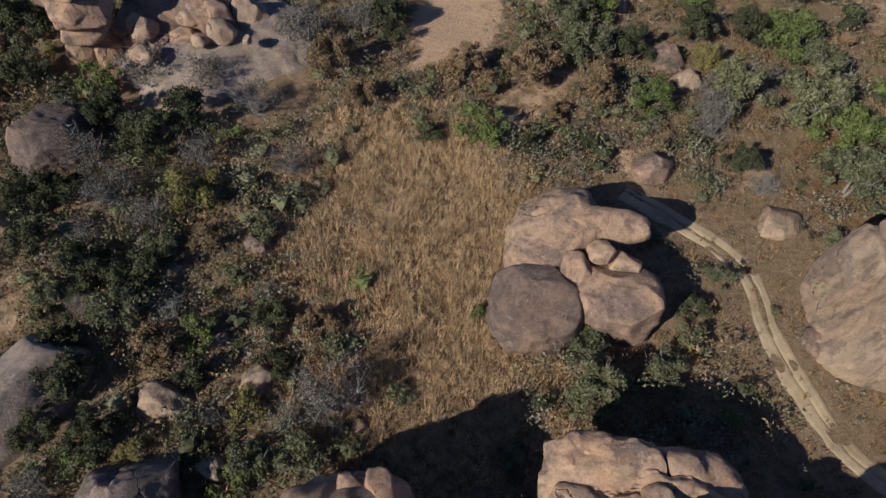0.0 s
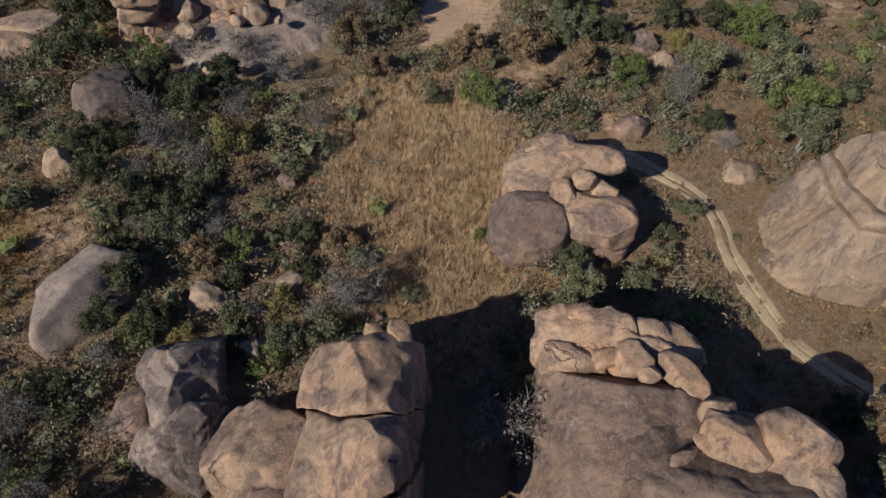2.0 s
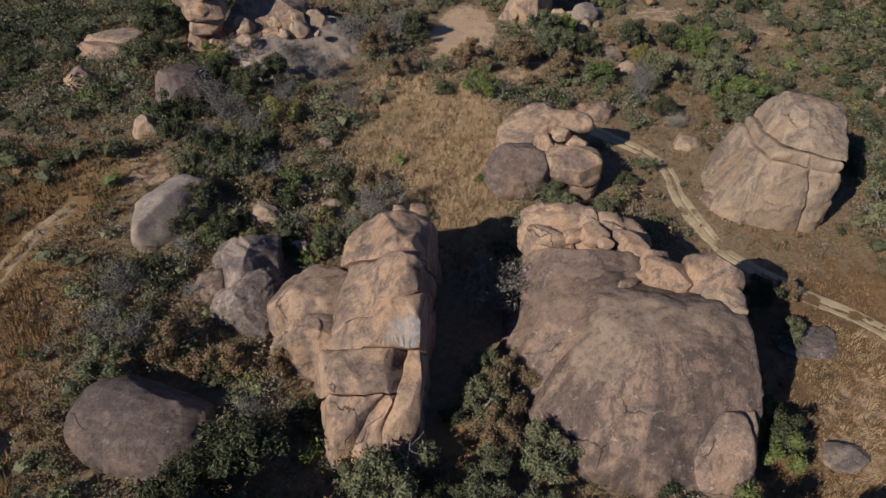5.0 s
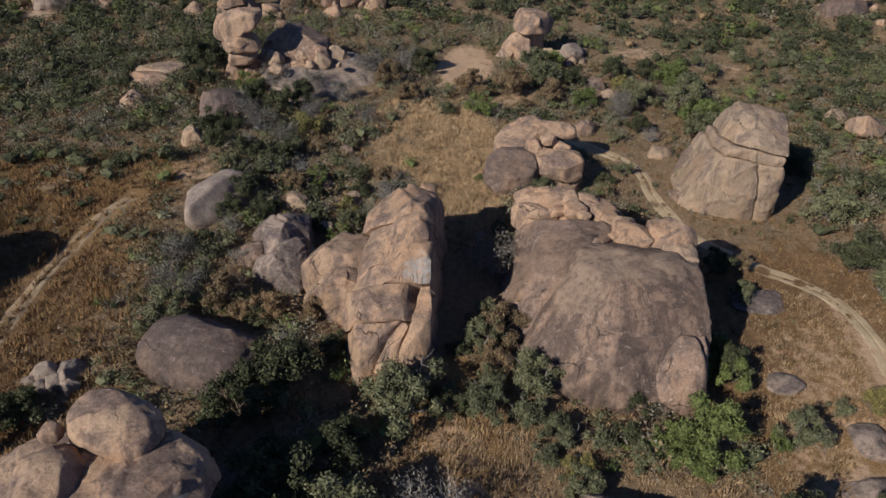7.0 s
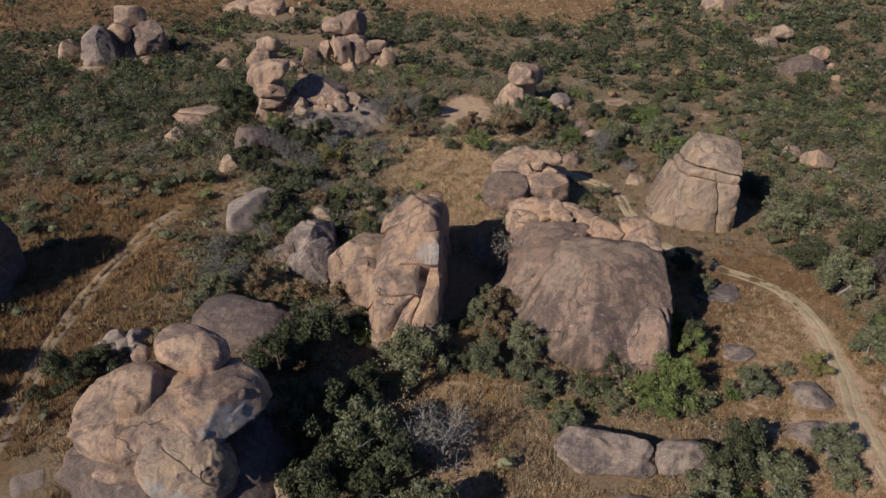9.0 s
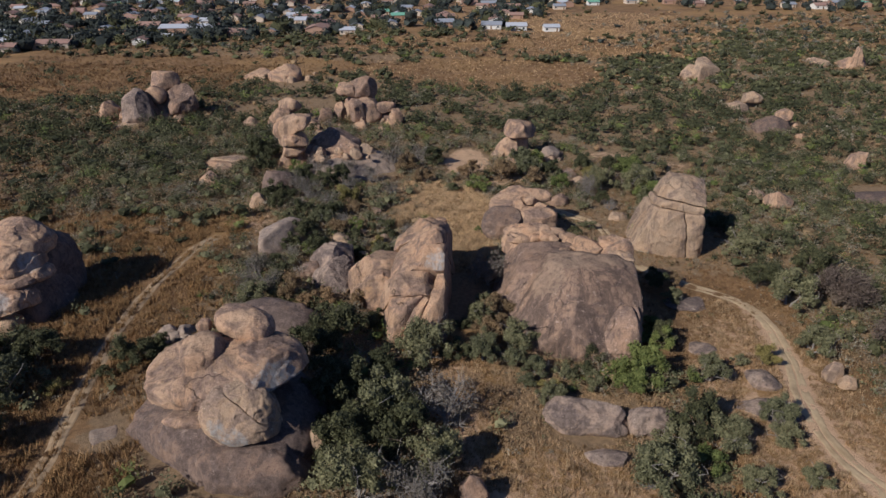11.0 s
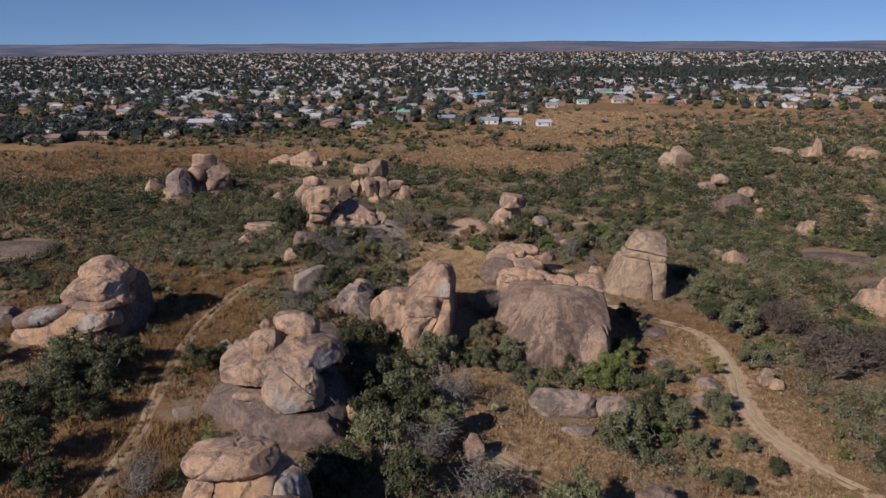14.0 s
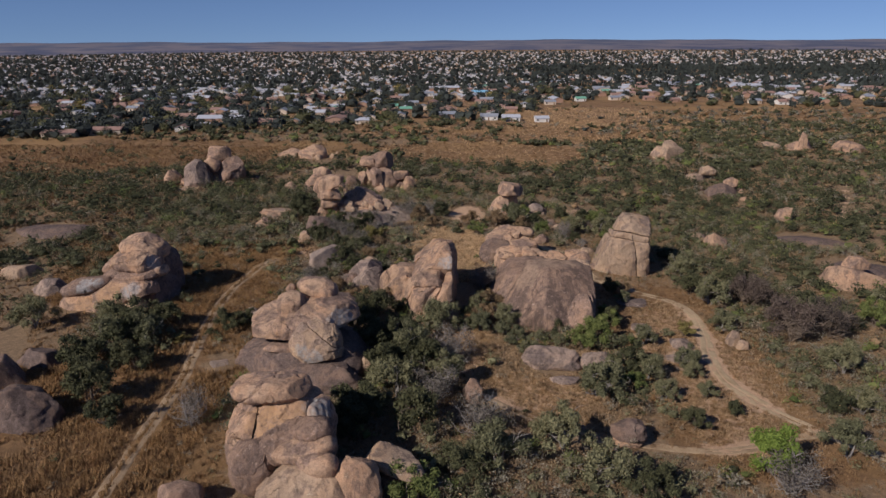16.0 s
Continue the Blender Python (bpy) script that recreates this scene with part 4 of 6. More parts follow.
boulder(-36.0, 61.6, 1.4, 13.5, 12.0, 3.6, -10, 4, 0, 2.6, 87, 0.07, 0, (), (), ROCK_SILVER, 6, "sloping bare granite apron below the pile", G8, 4)
boulder(-28.0, 56.4, 0.9, 3.4, 7.2, 1.7, 38, 4, 0, 2.8, 310, 0.10, 0, (), (), ROCK_SILVER, 5, "tongue of bare granite running down from the pile", G8, 3)
for n, (x, y, z, a, b, c, rz) in enumerate(((-37.2, 61.8, 5.0, 1.5, 1.3, 1.2, 20), (-34.6, 61.4, 4.6, 1.7, 1.2, 1.1, -15), (-32.2, 62.0, 4.2, 1.2, 1.1, 1.4, 40), (-39.8, 61.2, 5.0, 1.2, 1.0, 0.9, 0), (-41.6, 59.6, 4.6, 1.4, 1.2, 1.0, 30))):
    boulder(x, y, z, a, b, c, rz, 0, 8 * (-1) ** n, 3.4, 311 + n, 0.12, 0.05, (), (), ROCK, 4, "granite stone wedged below the leaning boulder", G8, 8)
boulder(-30.2, 66.4, 4.2, 2.2, 2.3, 3.4, -30, 0, -16, 3.2, 88, 0.1, 0.1, (), (), ROCK_PALE, 5, "upright granite splinter of the pile", G8)
boulder(-40.4, 64.6, 3.6, 6.4, 4.6, 3.6, 10, 0, 8, 3.0, 300, 0.08, 0, ((0, -0.7, 0.7, 0.8),), (), ROCK_GREY, 5, "broad grey boulder filling the middle of a pile", G8, 8)
boulder(-33.6, 64.4, 5.2, 2.4, 2.2, 2.6, 30, 10, 14, 3.2, 301, 0.1, 0, (), (), ROCK, 4, "blocky tan boulder leaning in a pile", G8, 9)
boulder(-42.6, 67.4, 7.4, 3.0, 2.6, 2.4, 15, 0, -10, 3.2, 302, 0.1, 0, (), (), ROCK, 4, "blocky tan boulder leaning in a pile", G8, 9)
boulder(-44.6, 63.8, 4.0, 1.9, 1.6, 1.4, 0, 0, 0, 3.2, 89, 0.1, 0, (), (), ROCK, 4, "small granite stone by the pile", G8)
for n, (x, y, z, a, b, c, rz) in enumerate((
    (-40, 118, 11.4, 4.6, 4.0, 3.4, 20), (-45, 117, 10.2, 3.6, 3.2, 2.2, 0), (-41, 118, 5.2, 6.5, 6.0, 4.6, 0), (-39.5, 102, 7.4, 2.6, 2.6, 3.6, 0),
    (-36.5, 105, 6.6, 3.4, 3.0, 3.6, 30), (-33.0, 107, 7.0, 3.9, 3.0, 1.9, 0), (-33, 108, 4.0, 5.0, 4.0, 2.6, 10), (-29.0, 106, 4.6, 2.4, 2.2, 2.8, 0), (-46, 107, 5.4, 2.1, 2.0, 3.0, 0),
    (-50, 104, 5.0, 3.0, 2.4, 2.4, 10), (-60.5, 94, 8.0, 3.9, 2.8, 1.8, 0), (-60, 99, 9.2, 3.6, 3.0, 2.2, 0), (-60, 97, 4.6, 5.5, 4.5, 3.0, 0), (-53, 97, 4.2, 3.0, 3.0, 2.0, 0),
)):
    boulder(x, y, z, a, b, c, rz, 8 * math.cos(2 * n), 12 * math.sin(n), 4.2, 90 + n, 0.10, 0, (), (), ROCK if n % 3 else ROCK_GREY, 4, "tumbled granite boulder of a far pile", G8, 11)

# lone and low rocks
G9 = "scattered rocks"
for n, (x, y, z, a, b, c, rz, mat) in enumerate((
    (8.4, 79.8, 8.3, 4.3, 3.6, 2.4, 8, ROCK), (6.6, 81.6, 3.2, 4.4, 3.6, 3.6, 0, ROCK), (16.4, 82.0, 1.2, 2.7, 2.2, 2.0, 20, ROCK_SILVER), (2.6, 79.4, 1.2, 1.8, 1.6, 1.4, 0, ROCK_PALE),
)):
    boulder(x, y, z, a, b, c, rz, 0, 0, 3.2, 110 + n, 0.1, 0.05, (), (), mat, 4, "", G9, 9)
for n, (x, y, z, a, b, c, rz, mat) in enumerate((
    (-106, 97, 8.6, 6.2, 5.2, 5.2, 0, ROCK_ASH), (-101, 107, 14.6, 4.4, 3.4, 2.8, 30, ROCK), (-117, 101, 6.8, 3.0, 2.8, 3.2, 0, ROCK), (-95.5, 105, 9.6, 5.0, 4.2, 5.0, 30, ROCK_GREY), (-101.5, 102, 11.4, 3.0, 2.6, 2.6, 0, ROCK), (-106, 91, 4.2, 4.6, 2.6, 1.4, 0, ROCK_PALE),
    (-104, 104, 4.6, 11, 7.0, 3.4, 0, ROCK), (-46.6, 45.0, 4.4, 4.8, 4.4, 3.6, -10, ROCK_DARK), (-65.3, 60.5, 4.2, 5.8, 3.2, 1.5, 5, ROCK_PALE), (-63.0, 46.0, 4.6, 2.9, 2.2, 1.8, 0, ROCK),
    (-48.0, 34.5, 4.2, 1.9, 1.8, 1.9, 10, ROCK_PALE), (-38.2, 17.6, 3.9, 4.2, 6.8, 2.8, -20, ROCK_SILVER),
)):
    boulder(x, y, z, a, b, c, rz, 0, 0, 3.2, 114 + n, 0.1, 0.05, (), (), mat, 5 if a > 4.5 else 4, "", G9, 9)
for n, (x, y, z, a, b, c, rz, mat) in enumerate((
    (13.8, -27.0, 1.2, 4.9, 2.3, 1.9, -6, ROCK_ASH), (22.0, -26.8, 0.9, 2.9, 1.7, 1.5, 10, ROCK_ASH),
    (34.0, 5.6, -1.0, 3.3, 2.3, 0.7, 0, ROCK_ASH), (33.4, -7.8, -0.9, 2.0, 1.6, 0.5, 0, ROCK_ASH), (39.6, -15.0, -1.0, 2.1, 2.3, 0.9, 20, ROCK_ASH), (38.8, -21.4, -1.4, 4.3, 2.5, 0.7, -20, ROCK_ASH),
    (0.7, -41.6, 2.0, 1.7, 1.3, 2.6, 0, ROCK_GREY), (23.2, -49.4, 1.5, 2.5, 1.8, 1.3, 0, ROCK_DARK), (23.2, -49.6, 0.2, 2.2, 1.6, 0.9, 0, ROCK),
    (49.8, -13.4, -0.3, 1.2, 1.0, 1.7, 0, ROCK_PALE), (51.2, -15.0, -0.8, 1.3, 1.1, 0.9, 0, ROCK_PALE), (15.8, -33.0, 0.2, 2.6, 1.4, 0.6, 0, ROCK_ASH),
)):
    boulder(x, y, z, a, b, c, rz, 0, 0, 3.0, 130 + n, 0.15, 0.08, ((-0.3, -0.6, 0.74, 0.72),) if n % 2 else ((0.35, -0.5, 0.79, 0.70),), (), mat, 5 if a > 2.4 else 4, "low weathered granite rock in dry grass", G9, 8)
for n, (x, y, z, a, b, c, rz, mat) in enumerate((
    (-63.6, -56.0, 5.0, 5.4, 4.6, 3.8, 12, ROCK_DARK), (-73.2, -47.2, 5.6, 3.6, 3.0, 3.0, 0, ROCK_GREY), (-72.2, -39.4, 4.6, 3.8, 2.6, 2.0, 0, ROCK_DARK), (-91.7, -8.4, 4.4, 4.2, 3.0, 2.2, -14, ROCK_ASH), (-104.5, 0.5, 4.2, 4.4, 3.4, 2.4, 20, ROCK_PALE), (-33.2, -71.6, 4.2, 2.9, 2.2, 1.7, 8, ROCK_GREY), (-60.4, -63.6, 2.6, 3.0, 1.8, 0.8, 0, ROCK_ASH),
)):
    boulder(x, y, z, a, b, c, rz, 0, 0, 3.2, 150 + n, 0.1, 0.05, (), (), mat, 4 if n else 5, "weathered granite outcrop in dry grass", G9, 9)
for n, (x, y, z, a, b, c, rz, mat) in enumerate((
    (89.5, 24.0, -1.0, 7.5, 5.0, 3.0, -10, ROCK),
    (91.5, 26.0, 2.6, 3.4, 2.6, 1.5, 0, ROCK), (97.0, 82.0, 0.6, 3.2, 2.6, 2.4, 30, ROCK), (95.9, 61.1, -2.4, 11.7, 5.0, 1.0, 0, ROCK_DARK), (98, 36.0, -2.6, 13, 6.5, 1.4, 0, ROCK_DARK),
    (88.0, 119, -0.6, 6.8, 5.0, 3.0, 0, ROCK_DARK), (92.0, 120, 3.0, 2.4, 2.2, 1.9, 0, ROCK), (84.5, 140, 0.6, 4.0, 3.0, 2.0, 0, ROCK_PALE), (91.5, 148, 2.0, 3.5, 3.0, 2.0, 0, ROCK_PALE),
    (66.4, 52.6, 0.1, 3.0, 2.4, 2.0, 0, ROCK), (63.0, 57.0, -0.4, 2.4, 1.8, 1.2, 0, ROCK_PALE),
)):
    boulder(x, y, z, a, b, c, rz, 0, 0, 3.2, 157 + n, 0.1, 0.05, (), (), mat, 4, "weathered granite outcrop in the bush", G9, 9)
for n, (x, y, z, a, b, c, rz, mat) in enumerate((
    (88, 196, 2.0, 7.0, 5.0, 5.5, 20, ROCK_PALE), (83, 196, 1.4, 4.0, 4.0, 3.2, 0, ROCK_PALE), (160, 222, 1.0, 7, 5, 2.6, 0, ROCK), (160, 219, 4.0, 2.3, 2.2, 4.6, 0, ROCK), (180, 214, 1.8, 7.6, 6, 3.4, 0, ROCK),
    (147, 228, 0.6, 6.0, 4.5, 2.2, 0, ROCK_PALE), (-121, 34, 4.4, 12, 7, 1.8, 0, ROCK_DARK), (16.8, 47.8, 0.8, 2.1, 1.8, 1.5, 0, ROCK_GREY), (28.8, 41.6, -0.5, 2.4, 2.2, 0.8, 0, ROCK_PALE),
    (-43.0, -36.6, 2.6, 2.5, 5.0, 0.75, 12, ROCK_SILVER), (-70, 94, 4.6, 3.0, 2.6, 2.2, 20, ROCK), (-64.1, 56, 4.4, 4.0, 2.8, 1.6, 0, ROCK), (-82, 168, 4.5, 6.5, 5, 4.5, 0, ROCK), (-92, 172, 3.5, 8, 5, 2.8, 0, ROCK),
)):
    boulder(x, y, z, a, b, c, rz, 0, 0, 3.2, 170 + n, 0.1, 0.05, (), (), mat, 4, "weathered granite outcrop in the bush", G9, 9)

boulder(-29.8, -11.4, 3.2, 6.6, 4.6, 3.2, -12, 0, 0, 2.3, 130, 0.06, 0.05, ((0.1, -0.6, 0.8, 0.88),), (), ROCK_DARK, 5, "broad dark granite whaleback in dry grass", G9, 2)

# the grey outcrop west of the ridge and the broken pale rocks
boulder(-25.3, 9.2, 3.6, 4.4, 5.2, 3.4, 14, 0, 6, 3.8, 191, 0.12, 0.1, ((-0.6, 0, 0.8, 0.82),), ((0.6, 0.5, 0.3, 0.2, 0.05, 0.5),), ROCK_ASH, 5, "grey granite outcrop with split faces", G9, 9)
boulder(-24.2, 3.6, 3.4, 3.4, 4.0, 2.8, -10, 0, -6, 3.8, 192, 0.12, 0.1, ((0, -0.8, 0.5, 0.8),), ((-0.5, 0.4, 0.6, 0.2, 0.05, 0.5),), ROCK_ASH, 5, "weathered granite block below a grey outcrop", G9, 9)
boulder(-29.2, 6.0, 3.0, 1.8, 2.4, 1.4, 0, 0, 0, 2.5, 193, 0.12, 0, (), (), ROCK_GREY, 4, "small grey granite rock", G9)
for n, (x, y, a) in enumerate(((-44.6, -15.4, 1.5), (-42.9, -16.6, 1.2), (-42.2, -15.0, 1.6), (-44.0, -17.2, 0.9), (-41.2, -16.8, 1.1), (-45.6, -16.6, 0.8))):
    boulder(x, y, 3.5 + 0.1 * a, a, a * 0.8, a * 0.6, 37 * n, 0, 0, 4.0, 200 + n, 0.12, 0, ((0.4, -0.5, 0.7, 0.7),), (), ROCK_SILVER, 4, "broken pale granite rubble", "pale rubble", 10)

# pale rocks half hidden in the thicket
for n, (x, y, a, b, c, rz, mat) in enumerate((
    (-26.4, 18.2, 2.4, 1.9, 2.0, 10, ROCK_PALE), (-22.6, 34.2, 2.0, 1.1, 1.2, -30, ROCK_GREY), (-19.2, 20.6, 2.0, 1.6, 1.5, 25, ROCK_PALE), (-21.4, 13.4, 1.8, 1.5, 1.7, 0, ROCK_PALE), (-3.8, 33.6, 1.0, 0.7, 0.4, 0, ROCK_PALE),
    (20.4, 66.6, 3.0, 2.5, 2.4, 0, ROCK_GREY), (22.4, 62.6, 2.2, 1.7, 1.5, 20, ROCK_PALE), (-29.8, 31.0, 1.3, 1.0, 0.9, 0, ROCK_PALE), (-23.6, 24.2, 1.1, 0.8, 0.8, 40, ROCK_PALE), (-10.4, 17.4, 1.2, 0.9, 0.8, 0, ROCK_GREY),
)):
    boulder(x, y, ground_z(x, y) + 0.1 * c, 0.8 * a, 0.8 * b, 0.8 * c, rz, 0, 0, 3.8, 330 + n, 0.16, 0.1, (), (), mat, 4, "weathered pale rock half hidden in bushes", G9, 8)

# rubble round the piles
rubble_rng = np.random.default_rng(77)
for n in range(100):
    cx, cy, spread, big = ((-37, 63, 11, 2.2), (-50, 97, 12, 2.6), (-37, 110, 10, 2.8), (-104, 100, 12, 2.6), (12, 82, 7, 1.8), (88, 122, 9, 2.0), (-80, 172, 14, 2.8), (-36, 106, 9, 2.6))[n % 8]
    x, y, a = cx + rubble_rng.normal(0, spread * 0.6), cy + rubble_rng.normal(0, spread * 0.5), rubble_rng.uniform(0.7, big)
    on_apron = 3.4 if n % 8 == 0 and abs(x + 36) < 8 and abs(y - 62) < 8 else 0
    boulder(x, y, ground_z(x, y) + a * 0.3 + on_apron, a, a * rubble_rng.uniform(0.6, 1), a * rubble_rng.uniform(0.5, 0.9), rubble_rng.uniform(0, 180), 0, 0, 4.0, 220 + n, 0.12, 0, (), (), ROCK if n % 2 else ROCK_PALE, 3, "loose granite rubble block", "rubble round the piles", 9)


# ---- plants ----
def tube(points, radii, sides=5):
    """Corners and faces of a tapered limb along the points."""
    verts, faces = [], []
    for i, (p, r) in enumerate(zip(points, radii)):
        d = Vector(points[min(i + 1, len(points) - 1)]) - Vector(points[max(i - 1, 0)])
        u = d.orthogonal().normalized()
        w = d.cross(u).normalized()
        for k in range(sides):
            t = 2 * math.pi * k / sides
            verts.append(Vector(p) + r * (math.cos(t) * u + math.sin(t) * w))
        if i:
            for k in range(sides):
                a, b = (i - 1) * sides + k, (i - 1) * sides + (k + 1) % sides
                faces.append((a, b, b + sides, a + sides))
    return verts, faces


def limb(rng, start, way, length, radius, bend=0.35, n=4):
    points, radii, d = [Vector(start)], [radius], Vector(way).normalized()
    for i in range(n):
        d = (d + Vector(rng.normal(0, bend, 3)) * 0.6 + Vector((0, 0, 0.10))).normalized()
        points.append(points[-1] + d * length / n)
        radii.append(radius * (1 - 0.8 * (i + 1) / n))
    return points, radii


def skeleton_mesh(name, seed, bare, mat):
    """A woody frame of unit radius: stems, limbs and, on bare plants, many twigs."""
    rng = np.random.default_rng(seed)
    verts, faces, tips = [], [], []

    def grow(points, radii, sides):
        v, f = tube(points, radii, sides)
        faces.extend(tuple(i + len(verts) for i in q) for q in f)
        verts.extend(v)

    stems = 3 if bare else 2
    for s in range(stems):
        t = rng.uniform(0, 6.28)
        p, r = limb(rng, (0.05 * math.cos(t), 0.05 * math.sin(t), -0.1), (0.35 * math.cos(t), 0.35 * math.sin(t), 1), 0.75, 0.046 if bare else 0.055, 0.25)
        grow(p, r, 6)
        for k in range(8 if bare else 4):
            t = rng.uniform(0, 6.28)
            q, rr = limb(rng, p[rng.integers(1, 4)], (math.cos(t), math.sin(t), rng.uniform(0.25, 1.0)), rng.uniform(0.5, 0.85), 0.016 if bare else 0.024)
            grow(q, rr, 4)
            tips.append(q[-1])
            for j in range(12 if bare else 3):
                t = rng.uniform(0, 6.28)
                w, rw = limb(rng, q[rng.integers(1, 5)], (math.cos(t), math.sin(t), rng.uniform(0.0, 0.9)), rng.uniform(0.22, 0.48), 0.0075 if bare else 0.011, 0.4, 3)
                grow(w, rw, 3)
    me = numpy_mesh(name, [v[:] for v in verts], np.array(faces), 4)
    me.materials.append(mat)
    return me


def leaf_cloud(rng, count, leaf, flat=0.8, clumps=9, heart=0.0):
    """Leaf blades in uneven clumps round a unit crown: corners and triangles."""
    centres = []
    for _ in range(clumps):
        d = rng.normal(0, 1, 3)
        d /= np.linalg.norm(d)
        d[2] = abs(d[2]) * 1.1 - 0.15
        centres.append((d * rng.uniform(0.25, 0.80), rng.uniform(0.5, 1.0) * 1.05 / clumps ** 0.45))
    weights = np.array([r * r for _, r in centres])
    pick = rng.choice(len(centres), count, p=weights / weights.sum())
    base = np.array([c for c, _ in centres])[pick]
    size = np.array([r for _, r in centres])[pick]
    d = rng.normal(0, 1, (count, 3))
    d /= np.linalg.norm(d, axis=1)[:, None]
    place = base + d * (size * rng.uniform(0.12, 1.15, count) ** 0.55)[:, None]
    place *= 1.12
    place[:, 2] = place[:, 2] * flat + 0.62 * flat
    place[:, 2] = np.maximum(place[:, 2], 0.03)
    u = rng.normal(0, 1, (count, 3))
    u /= np.linalg.norm(u, axis=1)[:, None]
    lean = d * 0.9 + rng.normal(0, 0.5, (count, 3))
    w = np.cross(lean, u)
    w /= np.linalg.norm(w, axis=1)[:, None]
    s = leaf * rng.uniform(0.6, 1.35, count)[:, None]
    corners = np.stack([place - u * s, place + w * s * 0.7, place + u * s - w * s * 0.25], 1).reshape(-1, 3)
    faces = np.arange(count * 3).reshape(-1, 3)
    if not heart:
        return corners, faces
    unit, tris = ball(1)
    for at, reach in centres:
        lump = (at + unit * rng.uniform(0.7, 1.1, (len(unit), 1)) * reach * heart) * 1.12
        lump[:, 2] = np.maximum(lump[:, 2] * flat + 0.62 * flat, 0.03)
        faces = np.concatenate([faces, tris + len(corners)])
        corners = np.concatenate([corners, lump])
    return corners, faces


def crown_mesh(name, seed, count, leaf, mat, flat=0.8, clumps=9, heart=0.0):
    v, f = leaf_cloud(np.random.default_rng(seed), count, leaf, flat, clumps, heart)
    me = numpy_mesh(name, v, f, 3)
    me.materials.append(mat)
    return me


PLANT_WORDS = {
    ("tree", "green"): "leafy bright green tree with a rounded crown",
    ("tree", "lime"): "bright lime-green leafy tree",
    ("tree", "dark"): "dense dark green evergreen tree",
    ("tree", "olive"): "olive-green bushy tree with an uneven crown",
    ("tree", "yellow"): "yellowing tree with thinning leaves",
    ("tree", "dry"): "brown dry-leaved tree in winter state",
    ("tree", "mauve"): "dome of dense mauve-grey leafless twigs",
    ("tree", "grey"): "grey leafless tree with fine twigs",
    ("shrub", "green"): "bright green leafy shrub by rocks",
    ("shrub", "dark"): "dark green dense leafy shrub",
    ("shrub", "olive"): "olive-green shrub in dry grass",
    ("shrub", "yellow"): "yellow-green shrub with thinning leaves",
    ("shrub", "dry"): "brown withered shrub in winter state",
    ("shrub", "grey"): "pale grey leafless shrub with fine twigs",
}
FIRST = {}


def plant(x, y, r, colour, seed=0):
    """A shrub or, from 2.2 m radius on, a tree; woody frame and leafy crown are its parts."""
    gap = min(float(line_distance(np.array(x), np.array(y), line)) for line in (RIGHT_TRACK, LEFT_TRACK, SIDE_TRACK))
    r = min(r, max(0.7, (gap - 0.9) / 0.7))
    kind = "tree" if r >= 2.2 else "shrub"
    key = (kind, colour, seed % 3)
    bare = colour in ("grey", "mauve")
    tall = (0.85 + 0.3 * ((seed * 7) % 5) / 5) * (1.1 if kind == "tree" else 1.0) * (1.15 if bare else 1.0)
    m = pose(x, y, ground_z(x, y) - 0.05, 0, 0, (seed * 77) % 360)
    if key in FIRST:
        root, s0 = FIRST[key]
        ob = copy_thing(root, m @ Matrix.Diagonal((r / s0[0], r / s0[1], r * tall / s0[2], 1)))
        return ob
    number = sum(ord(ch) for ch in kind + colour) + key[2]
    root = new(kind)
    tagged(root, PLANT_WORDS[kind, colour], kind, "bushes and trees")
    wood = new("trunk" if kind == "tree" else "woody_frame", skeleton_mesh("stems", number, bare, BARK if colour not in ("grey", "olive") else BARK_PALE))
    wood.parent = root
    big = kind == "tree"
    count = (5200 if colour == "mauve" else 1700 if big else 420) if bare else (5600 if big else 2200)
    leaf = (0.044 if big else 0.062) if not bare else 0.034
    crown = new("crown", crown_mesh("crown", number + 5, count, leaf, LEAF["twig" if colour == "grey" and big else colour], 0.85 if big else 0.78, 24 if big else 15, 0.0 if bare else 0.62))
    crown.parent = root
    root.matrix_basis = m @ Matrix.Diagonal((r, r, r * tall, 1))
    root.scale = (r, r, r * tall)
    FIRST[key] = (root, (r, r, r * tall))
    return root

for n, (x, y, r, colour) in enumerate((
    (-1.8, 50.3, 3.4, "green"), (17.7, 57.7, 2.9, "green"), (-22.4, 35.7, 1.9, "olive"), (-29.5, 38.5, 3.6, "yellow"), (-19.7, 18.2, 1.9, "yellow"), (21.9, 34.8, 2.4, "olive"),
    (18.1, 30.4, 1.8, "dark"), (8.6, 21.7, 3.1, "olive"), (14.8, 24, 2.4, "olive"), (-0.5, 28.2, 1.4, "green"), (-31.9, 25.3, 3.4, "olive"), (-25.1, 24.2, 2.2, "green"),
    (-23.2, 30.1, 1.5, "olive"), (-7.3, 50.5, 2.1, "dark"), (-12.6, 19, 3.9, "grey"), (-40.2, 56.5, 3.9, "grey"), (-41.7, 43.2, 3.2, "grey"), (-22.1, 16.8, 1.3, "grey"),
    (-23.5, 64.9, 4.1, "grey"), (23.5, 53.7, 2.8, "grey"), (-15.3, 55.1, 2.9, "dry"), (-4.1, 60.7, 3.3, "dry"), (3.8, 61.1, 3.7, "dry"), (11.6, 58, 3.6, "dry"),
)):
    plant(x, y, r, colour, n + 0)
